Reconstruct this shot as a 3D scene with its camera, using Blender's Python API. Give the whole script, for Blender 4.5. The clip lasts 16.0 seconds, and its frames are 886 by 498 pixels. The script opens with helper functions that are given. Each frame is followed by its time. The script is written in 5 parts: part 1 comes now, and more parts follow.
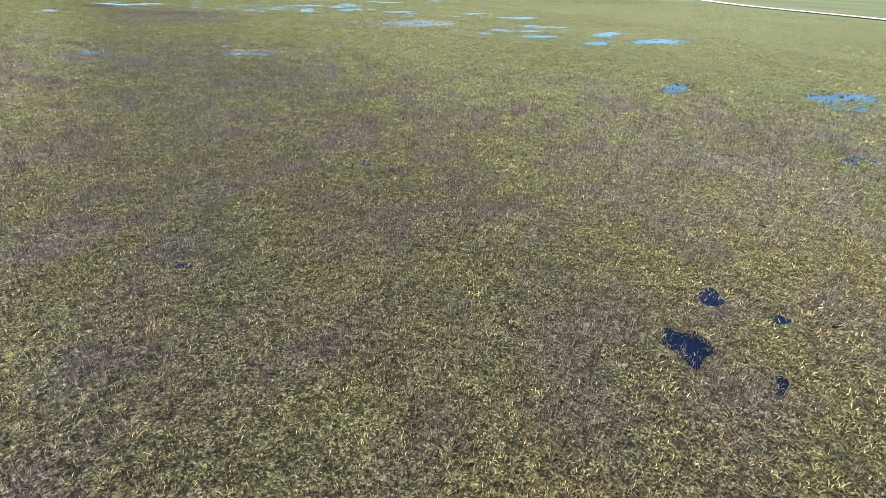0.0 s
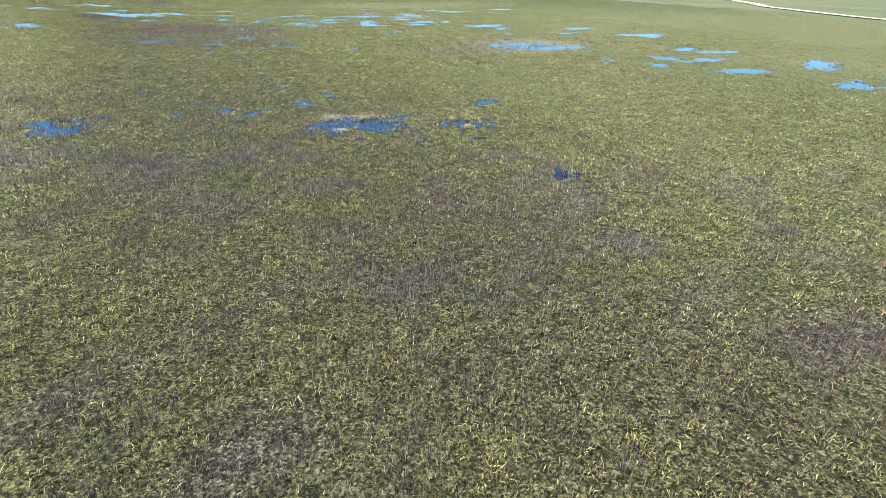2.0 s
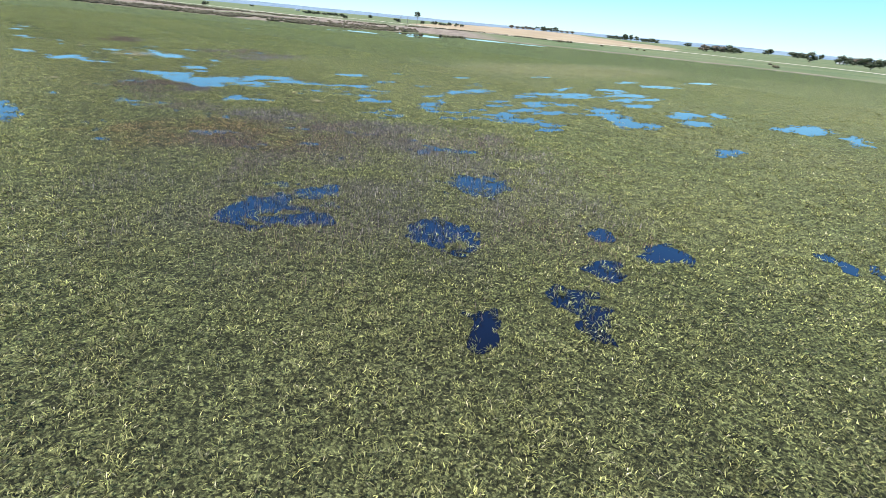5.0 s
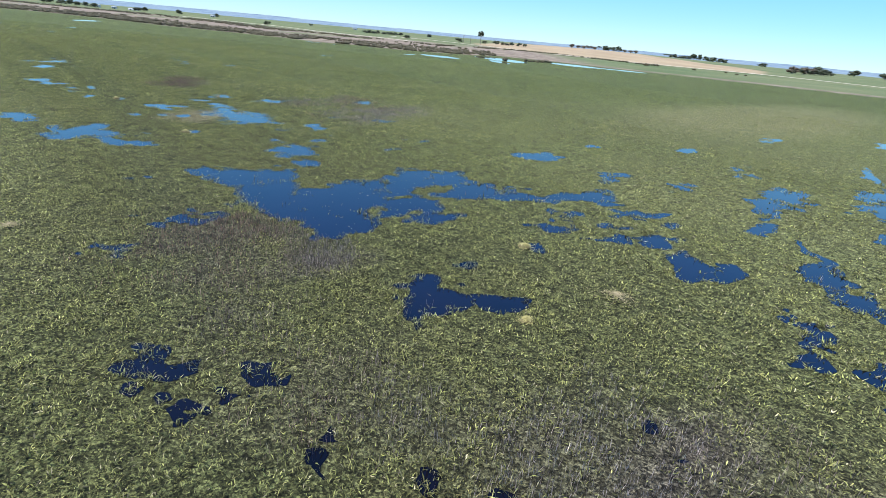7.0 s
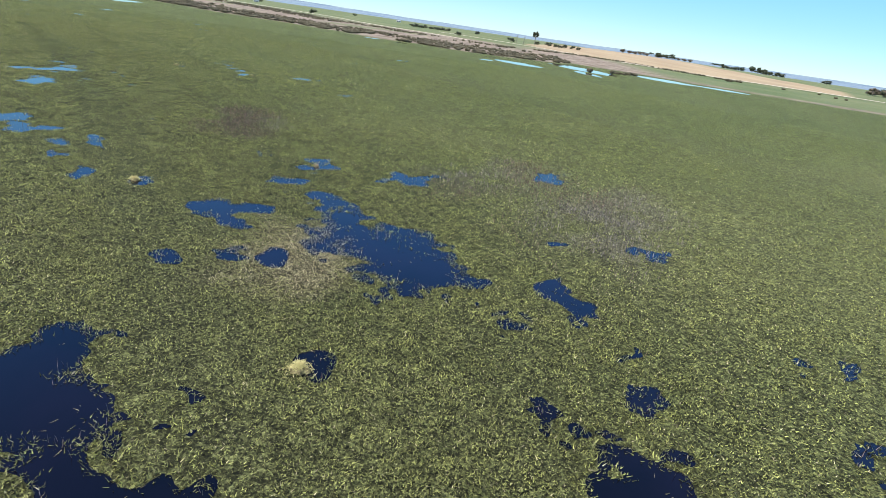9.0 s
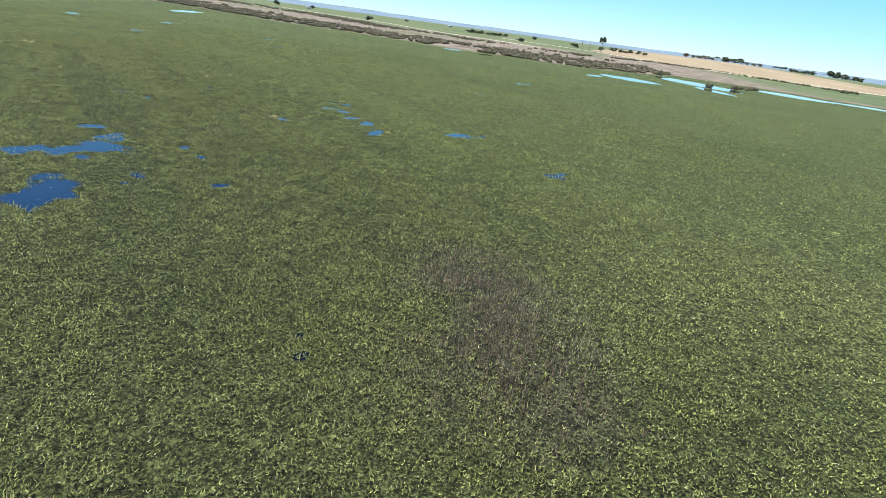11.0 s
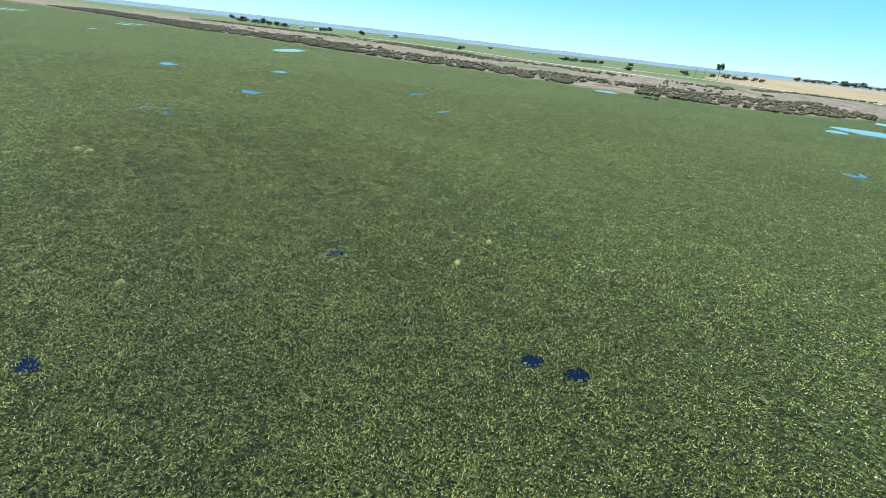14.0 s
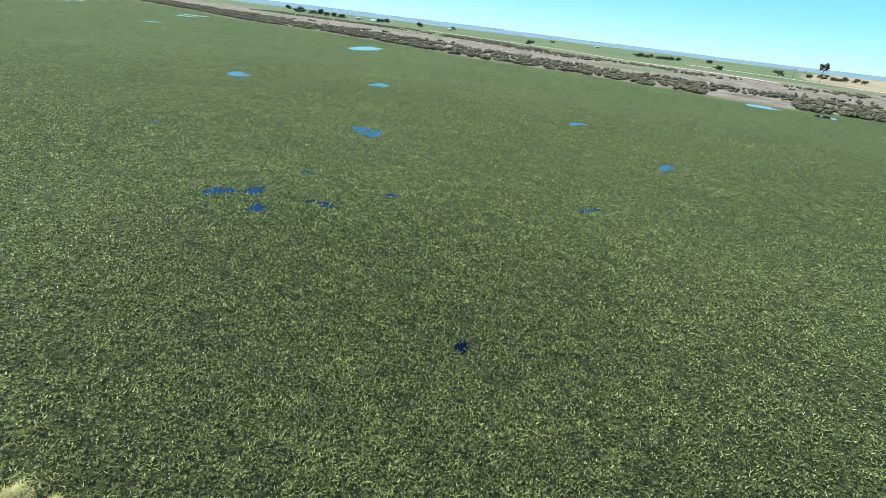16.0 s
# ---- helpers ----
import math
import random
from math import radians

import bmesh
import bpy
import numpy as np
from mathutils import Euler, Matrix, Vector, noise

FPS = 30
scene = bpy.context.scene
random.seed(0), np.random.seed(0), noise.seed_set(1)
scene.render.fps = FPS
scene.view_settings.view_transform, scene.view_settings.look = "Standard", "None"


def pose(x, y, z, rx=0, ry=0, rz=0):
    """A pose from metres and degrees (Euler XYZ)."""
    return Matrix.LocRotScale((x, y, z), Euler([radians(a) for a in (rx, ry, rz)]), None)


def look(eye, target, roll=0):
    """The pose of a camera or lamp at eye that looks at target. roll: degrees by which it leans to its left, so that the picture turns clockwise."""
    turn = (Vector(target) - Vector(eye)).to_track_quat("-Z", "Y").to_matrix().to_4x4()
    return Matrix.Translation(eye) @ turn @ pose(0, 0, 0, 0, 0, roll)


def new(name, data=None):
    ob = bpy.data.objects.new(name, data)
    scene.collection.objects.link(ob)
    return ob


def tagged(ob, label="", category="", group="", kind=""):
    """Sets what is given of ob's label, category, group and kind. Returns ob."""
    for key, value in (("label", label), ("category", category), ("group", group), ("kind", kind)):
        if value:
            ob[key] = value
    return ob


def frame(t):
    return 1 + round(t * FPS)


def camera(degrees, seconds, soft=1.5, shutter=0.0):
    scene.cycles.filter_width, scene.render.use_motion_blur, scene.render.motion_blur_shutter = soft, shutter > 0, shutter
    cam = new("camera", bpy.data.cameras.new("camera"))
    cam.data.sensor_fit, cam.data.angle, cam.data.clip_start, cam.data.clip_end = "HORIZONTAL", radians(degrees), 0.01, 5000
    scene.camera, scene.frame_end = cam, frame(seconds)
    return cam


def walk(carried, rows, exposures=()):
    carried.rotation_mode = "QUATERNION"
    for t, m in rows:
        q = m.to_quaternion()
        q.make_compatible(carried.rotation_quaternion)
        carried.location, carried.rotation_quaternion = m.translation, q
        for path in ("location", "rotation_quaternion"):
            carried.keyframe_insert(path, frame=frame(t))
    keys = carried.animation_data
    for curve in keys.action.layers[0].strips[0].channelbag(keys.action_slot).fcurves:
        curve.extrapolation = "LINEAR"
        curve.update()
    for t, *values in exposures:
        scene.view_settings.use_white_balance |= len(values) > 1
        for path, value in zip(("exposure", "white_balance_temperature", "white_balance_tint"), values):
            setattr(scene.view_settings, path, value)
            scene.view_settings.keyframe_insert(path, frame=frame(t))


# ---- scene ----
cam = camera(80.3, 16.0, soft=0.75)
PATH = [
    (0, (20.76, -24.89, 13.64), (24.310, -7.574, 4.286), 2.28),
    (0.5, (17.13, -12.09, 13.30), (20.498, 5.220, 3.861), 1.51),
    (1, (13.10, 1.05, 13.03), (16.417, 18.363, 3.573), 1.39),
    (1.5, (9.24, 14.46, 12.64), (12.545, 31.804, 3.241), 1.76),
    (2, (5.44, 26.96, 12.36), (8.732, 44.376, 3.098), 2.56),
    (2.5, (1.73, 39.73, 12.00), (4.972, 57.219, 2.863), 3.22),
    (3, (-2.49, 52.16, 12.06), (0.736, 69.676, 2.971), 3.63),
    (3.5, (-6.85, 64.12, 11.94), (-3.786, 81.726, 2.961), 4.14),
    (4, (-10.31, 76.67, 11.48), (-7.755, 94.485, 2.761), 4.68),
    (4.2, (-11.92, 81.54, 11.08), (-9.577, 99.471, 2.536), 4.86),
    (6.3, (-33.06, 132.45, 11.58), (-32.248, 150.949, 4.012), 5.68),
    (6.5, (-35.01, 136.68, 11.79), (-34.401, 155.187, 4.232), 5.63),
    (7, (-40.29, 147.05, 12.00), (-40.168, 165.557, 4.418), 5.39),
    (7.5, (-45.66, 157.10, 12.23), (-46.006, 175.545, 4.506), 5.71),
    (8, (-51.30, 166.87, 12.52), (-51.851, 185.260, 4.679), 6.89),
    (8.5, (-56.95, 176.62, 12.66), (-57.559, 195.009, 4.821), 7.73),
    (9, (-62.74, 186.06, 12.67), (-63.405, 204.455, 4.835), 8.45),
    (9.5, (-68.86, 195.47, 12.47), (-69.694, 213.835, 4.603), 8.82),
    (10, (-74.93, 204.77, 12.25), (-76.115, 223.085, 4.301), 8.69),
    (10.2, (-77.92, 208.42, 12.14), (-79.185, 226.709, 4.150), 8.57),
    (12.3, (-104.94, 239.98, 11.93), (-108.812, 258.072, 4.344), 6.82),
    (12.5, (-107.79, 243.22, 12.03), (-111.785, 261.296, 4.475), 6.83),
    (13, (-114.84, 251.32, 12.19), (-119.113, 269.375, 4.725), 6.80),
    (13.5, (-122.31, 259.41, 12.34), (-126.797, 277.440, 4.943), 6.63),
    (14, (-129.68, 267.34, 12.71), (-134.248, 285.336, 5.285), 6.56),
    (14.5, (-137.10, 274.93, 12.96), (-141.789, 292.898, 5.533), 6.60),
    (15, (-144.96, 282.64, 12.97), (-150.017, 300.461, 5.435), 6.49),
    (15.5, (-152.85, 289.94, 13.03), (-158.301, 307.592, 5.362), 6.81),
    (16, (-160.32, 297.37, 12.54), (-166.263, 314.777, 4.680), 7.08),
]
walk(cam, [(t, look(eye, target, roll)) for t, eye, target, roll in PATH],
     exposures=[(0, 0.97, 6450, 19), (2.5, 0.97, 6350, 17), (4.2, 0.88, 6200, 12), (7, 0.60, 5950, 14), (9.5, 0.65, 6400, 14), (12.3, 0.70, 6150, 3), (16, 0.64, 5900, -3)])

# ---- daylight ----
SUN_AZIMUTH = 245          # degrees clockwise from +y
SUN_HEIGHT = 61
world = bpy.data.worlds.new("world")
world.use_nodes = True
scene.world = world
sky = world.node_tree.nodes.new("ShaderNodeTexSky")
sky.sky_type = "NISHITA"
sky.sun_disc = False
sky.sun_elevation = radians(SUN_HEIGHT)
sky.sun_rotation = radians(SUN_AZIMUTH)
sky.air_density = 0.8
sky.dust_density = 0.0
sky.ozone_density = 4.0
deep_sky = world.node_tree.nodes.new("ShaderNodeHueSaturation")
deep_sky.inputs["Saturation"].default_value = 1.3
clear = world.node_tree.nodes.new("ShaderNodeMix")
clear.data_type = "RGBA"
clear.inputs[0].default_value = 0.58
# pale cyan haze at the horizon, a deeper blue higher up
aim = world.node_tree.nodes.new("ShaderNodeTexCoord")
up = world.node_tree.nodes.new("ShaderNodeSeparateXYZ")
haze = world.node_tree.nodes.new("ShaderNodeValToRGB")
haze.color_ramp.interpolation = "EASE"
haze.color_ramp.elements[0].position, haze.color_ramp.elements[0].color = 0.07, (1.8, 4.2, 5.1, 1)
haze.color_ramp.elements[1].position, haze.color_ramp.elements[1].color = 0.42, (0.9, 2.6, 6.3, 1)
zenith = haze.color_ramp.elements.new(0.72)
zenith.color = (0.8, 1.8, 3.4, 1)
world.node_tree.links.new(aim.outputs["Generated"], up.inputs[0])
world.node_tree.links.new(up.outputs[2], haze.inputs[0])
world.node_tree.links.new(haze.outputs[0], clear.inputs[7])
world.node_tree.links.new(sky.outputs[0], deep_sky.inputs["Color"])
world.node_tree.links.new(deep_sky.outputs[0], clear.inputs[6])
world.node_tree.links.new(clear.outputs[2], world.node_tree.nodes["Background"].inputs[0])
world.node_tree.nodes["Background"].inputs[1].default_value = 0.12
sun = new("sun", bpy.data.lights.new("sun", "SUN"))
sun.data.energy = 5.0
sun.data.angle = radians(0.5)
sun.data.color = (1.0, 0.95, 0.86)
sa, se = radians(SUN_AZIMUTH), radians(SUN_HEIGHT)
sun_dir = Vector((math.sin(sa) * math.cos(se), math.cos(sa) * math.cos(se), math.sin(se)))
sun.matrix_world = look(sun_dir * 60, (0, 0, 0))

rng = np.random.default_rng(7)


# ---- materials ----
class Mat:
    """A small helper round a node tree."""

    def __init__(self, name, rough=0.7, spec=0.3):
        self.m = bpy.data.materials.new(name)
        self.m.use_nodes = True
        self.t = self.m.node_tree
        self.bsdf = self.t.nodes["Principled BSDF"]
        self.bsdf.inputs["Roughness"].default_value = rough
        self.bsdf.inputs["Specular IOR Level"].default_value = spec
        self.pos = self.node("ShaderNodeNewGeometry").outputs["Position"]

    def node(self, kind):
        return self.t.nodes.new(kind)

    def link(self, a, b):
        self.t.links.new(a, b)

    def noise(self, scale, detail=3.0, rough=0.55, stretch=None):
        n = self.node("ShaderNodeTexNoise")
        n.inputs["Scale"].default_value = scale
        n.inputs["Detail"].default_value = detail
        n.inputs["Roughness"].default_value = rough
        if stretch:
            mp = self.node("ShaderNodeMapping")
            mp.inputs["Scale"].default_value = stretch
            self.link(self.pos, mp.inputs["Vector"])
            self.link(mp.outputs[0], n.inputs["Vector"])
        else:
            self.link(self.pos, n.inputs["Vector"])
        return n.outputs["Fac"]

    def leaves(self, scale, power, lo, hi):
        """A tone for each leaf-sized cell, its outline bent by noise; most are dark, few are bright."""
        n = self.node("ShaderNodeTexNoise")
        n.inputs["Scale"].default_value = scale * 0.8
        self.link(self.pos, n.inputs["Vector"])
        shift = self.node("ShaderNodeVectorMath")
        shift.operation = "MULTIPLY_ADD"
        self.link(n.outputs["Color"], shift.inputs[0])
        shift.inputs[1].default_value = (1.6 / scale,) * 3
        self.link(self.pos, shift.inputs[2])
        v = self.node("ShaderNodeTexVoronoi")
        v.inputs["Scale"].default_value = scale
        self.link(shift.outputs[0], v.inputs["Vector"])
        one = self.node("ShaderNodeSeparateColor")
        self.link(v.outputs["Color"], one.inputs[0])
        p = self.node("ShaderNodeMath")
        p.operation = "POWER"
        self.link(one.outputs[0], p.inputs[0])
        p.inputs[1].default_value = power
        k = self.node("ShaderNodeMath")
        k.operation = "MULTIPLY_ADD"
        self.link(p.outputs[0], k.inputs[0])
        k.inputs[1].default_value, k.inputs[2].default_value = hi - lo, lo
        return k.outputs[0]

    def ramp(self, fac, lo, hi, a=0.35, b=0.65):
        r = self.node("ShaderNodeValToRGB")
        r.color_ramp.elements[0].position, r.color_ramp.elements[0].color = a, (*lo, 1)
        r.color_ramp.elements[1].position, r.color_ramp.elements[1].color = b, (*hi, 1)
        self.link(fac, r.inputs[0])
        return r.outputs[0]

    def mix(self, fac, a, b, blend="MIX"):
        x = self.node("ShaderNodeMix")
        x.data_type, x.blend_type = "RGBA", blend
        for value, socket in ((fac, x.inputs[0]), (a, x.inputs[6]), (b, x.inputs[7])):
            if isinstance(value, (int, float)):
                socket.default_value = value
            elif isinstance(value, tuple):
                socket.default_value = (*value, 1)
            else:
                self.link(value, socket)
        return x.outputs[2]

    def attr(self, name, out="Fac"):
        a = self.node("ShaderNodeAttribute")
        a.attribute_name = name
        return a.outputs[out]

    def color(self, socket):
        self.link(socket, self.bsdf.inputs["Base Color"])
        return self

    def bump(self, fac, strength=0.5, distance=0.05):
        b = self.node("ShaderNodeBump")
        b.inputs["Strength"].default_value = strength
        b.inputs["Distance"].default_value = distance
        self.link(fac, b.inputs["Height"])
        self.link(b.outputs[0], self.bsdf.inputs["Normal"])
        return self

    def translucent(self, socket, share=0.3):
        tr = self.node("ShaderNodeBsdfTranslucent")
        self.link(socket, tr.inputs[0])
        ms = self.node("ShaderNodeMixShader")
        ms.inputs[0].default_value = share
        self.link(self.bsdf.outputs[0], ms.inputs[1])
        self.link(tr.outputs[0], ms.inputs[2])
        self.link(ms.outputs[0], self.t.nodes["Material Output"].inputs[0])
        return self


def plain(name, lo, hi, scale, rough=0.75, spec=0.25, bump=0.4, fine=None):
    """Two tones mixed by broad and fine noise, with relief."""
    m = Mat(name, rough, spec)
    broad = m.ramp(m.noise(scale, 4), lo, hi)
    grain = m.noise((fine or scale * 9), 3)
    shade = m.ramp(grain, (0.78, 0.78, 0.78), (1.0, 1.0, 1.0), 0.3, 0.7)
    m.color(m.mix(1.0, broad, shade, "MULTIPLY"))
    if bump:
        m.bump(grain, bump, 0.6 / (fine or scale * 9))
    return m.m


# reeds and stems: the tint of each blade varies
reed = Mat("reed_blade", 0.5, 0.28)
reed_tint = reed.attr("tint", "Color")
reed.color(reed_tint).translucent(reed_tint, 0.38)
REED = reed.m

# one sheet of ground: marsh litter, mud flats, pasture and stubble by where they lie
grd = Mat("ground_cover", 0.85, 0.15)


def marsh_colour(m):
    """The reed marsh seen as one surface: broad tones, drifts, a fine speckle and painted shade between blades."""
    far, mid = m.noise(0.035, 4), m.noise(0.35, 4, 0.6, (1.0, 0.55, 1.0))
    fine = m.noise(5.5, 4, 0.7)
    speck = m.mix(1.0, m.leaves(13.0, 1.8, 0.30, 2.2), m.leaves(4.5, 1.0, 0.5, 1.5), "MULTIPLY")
    c = m.mix(m.ramp(far, (0, 0, 0), (1, 1, 1), 0.4, 0.62), (0.130, 0.141, 0.052), (0.154, 0.158, 0.063))
    c = m.mix(m.ramp(mid, (0, 0, 0), (0.25, 0.25, 0.25), 0.45, 0.75), c, (0.145, 0.152, 0.054))
    c = m.mix(m.attr("green"), c, m.mix(1.0, c, (0.60, 0.675, 0.57), "MULTIPLY"))
    browned = m.mix(1.0, m.attr("rust"), m.ramp(m.noise(0.8, 3, 0.6), (0.25, 0.25, 0.25), (1, 1, 1), 0.4, 0.6), "MULTIPLY")
    c = m.mix(browned, c, m.mix(1.0, c, (0.86, 0.655, 0.64), "MULTIPLY"))
    c = m.mix(m.mix(1.0, m.attr("sedge"), (0.75, 0.75, 0.75), "MULTIPLY"), c, (0.150, 0.124, 0.106))
    c = m.mix(m.mix(1.0, m.attr("straw"), (0.6, 0.6, 0.6), "MULTIPLY"), c, (0.36, 0.30, 0.17))
    drift = m.ramp(m.noise(0.16, 3), (0.95, 0.95, 0.95), (1.05, 1.05, 1.03), 0.36, 0.64)
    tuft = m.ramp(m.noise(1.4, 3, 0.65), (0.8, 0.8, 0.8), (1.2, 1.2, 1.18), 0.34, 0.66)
    c = m.mix(1.0, c, tuft, "MULTIPLY")
    c = m.mix(1.0, c, drift, "MULTIPLY")
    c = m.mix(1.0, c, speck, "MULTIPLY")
    # dark litter, with the shade between standing blades put into its colour
    gap_shade = m.leaves(19.0, 1.5, 0.10, 0.74)
    return m.mix(m.attr("reed_shade"), c, m.mix(1.0, c, gap_shade, "MULTIPLY")), fine


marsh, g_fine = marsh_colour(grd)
mud = grd.ramp(grd.noise(0.09, 5), (0.14, 0.108, 0.078), (0.34, 0.275, 0.205), 0.35, 0.7)
past = grd.ramp(grd.noise(0.012, 4), (0.105, 0.138, 0.056), (0.165, 0.178, 0.086), 0.35, 0.65)
tan = grd.ramp(grd.noise(0.02, 5, 0.6, (1.0, 0.3, 1.0)), (0.30, 0.225, 0.135), (0.38, 0.295, 0.18), 0.35, 0.65)
land = grd.mix(grd.attr("pasture"), mud, past)
land = grd.mix(grd.attr("stubble"), land, tan)
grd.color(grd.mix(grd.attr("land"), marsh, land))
grd.bump(g_fine, 0.9, 0.25)
GROUND = grd.m

wat = Mat("marsh_water", 0.04, 0.5)
wat.bsdf.inputs["IOR"].default_value = 1.33
wat.bsdf.inputs["Coat Weight"].default_value = 0.42
wat.bsdf.inputs["Coat IOR"].default_value = 1.36
wat.bsdf.inputs["Coat Roughness"].default_value = 0.04
wat.bsdf.inputs["Specular Tint"].default_value = (0.3, 0.64, 1.0, 1)
wat.color(wat.ramp(wat.noise(0.25, 3), (0.002, 0.002, 0.004), (0.004, 0.003, 0.007)))
wat.bump(wat.noise(3.0, 3), 0.05, 0.03)
WATER = wat.m

STRAW = plain("dry_straw", (0.30, 0.24, 0.12), (0.50, 0.42, 0.24), 3.0, 0.6, 0.3, 0.3)
MOUND = plain("wet_nest_core", (0.13, 0.10, 0.05), (0.30, 0.25, 0.13), 9.0, 0.8, 0.2, 0.8)
NEST = plain("fresh_nest_straw", (0.34, 0.30, 0.10), (0.60, 0.54, 0.22), 3.0, 0.6, 0.3, 0.3)
SHRUB = plain("saltbush_leaf", (0.075, 0.068, 0.040), (0.165, 0.145, 0.088), 0.35, 0.8, 0.2, 0, 2.0)
LEAF = plain("gum_leaf", (0.035, 0.045, 0.022), (0.085, 0.095, 0.050), 0.3, 0.7, 0.3, 0, 2.0)
LEAF_DRY = plain("brown_gum_leaf", (0.090, 0.070, 0.045), (0.15, 0.12, 0.08), 0.3, 0.7, 0.3, 0, 2.0)
BARK = plain("gum_bark", (0.15, 0.13, 0.11), (0.30, 0.27, 0.23), 1.5, 0.85, 0.2, 0.5)
ROAD = plain("pale_limestone_road", (0.52, 0.44, 0.33), (0.68, 0.60, 0.47), 0.15, 0.9, 0.15, 0.3)
WALLS = plain("white_painted_wall", (0.72, 0.71, 0.68), (0.82, 0.81, 0.78), 0.8, 0.6, 0.3, 0.1)
ROOF = plain("galvanised_roof", (0.50, 0.50, 0.50), (0.62, 0.62, 0.63), 0.6, 0.4, 0.5, 0.1)
DOOR = plain("dark_door", (0.05, 0.045, 0.04), (0.09, 0.08, 0.07), 1.0, 0.6, 0.3, 0.1)
# aerial haze of the far country, put into its base colour
HILLS = plain("haze_tinted_range", (0.15, 0.21, 0.28), (0.26, 0.33, 0.36), 0.006, 1.0, 0.0, 0, 0.02)


# ---- fields over the plan ----
def lattice(ix, iy, seed):
    h = (ix.astype(np.int64) * 374761393 + iy.astype(np.int64) * 668265263 + seed * 69069) & 0x7FFFFFFF
    h = ((h ^ (h >> 13)) * 1274126177) & 0x7FFFFFFF
    return ((h ^ (h >> 16)) & 0xFFFF).astype(np.float32) / 32768.0 - 1.0


def grain(x, y, size, seed):
    """Smooth noise from -1 to 1 with patches of that size."""
    u, v = x / size, y / size
    ix, iy = np.floor(u), np.floor(v)
    fx, fy = u - ix, v - iy
    fx, fy = fx * fx * (3 - 2 * fx), fy * fy * (3 - 2 * fy)
    a, b = lattice(ix, iy, seed), lattice(ix + 1, iy, seed)
    c, d = lattice(ix, iy + 1, seed), lattice(ix + 1, iy + 1, seed)
    return (a + (b - a) * fx) * (1 - fy) + (c + (d - c) * fx) * fy


def smooth(v, lo, hi):
    t = np.clip((v - lo) / (hi - lo), 0, 1)
    return t * t * (3 - 2 * t)


WATER_LINE, POOL_LEVEL = 0.45, 0.05


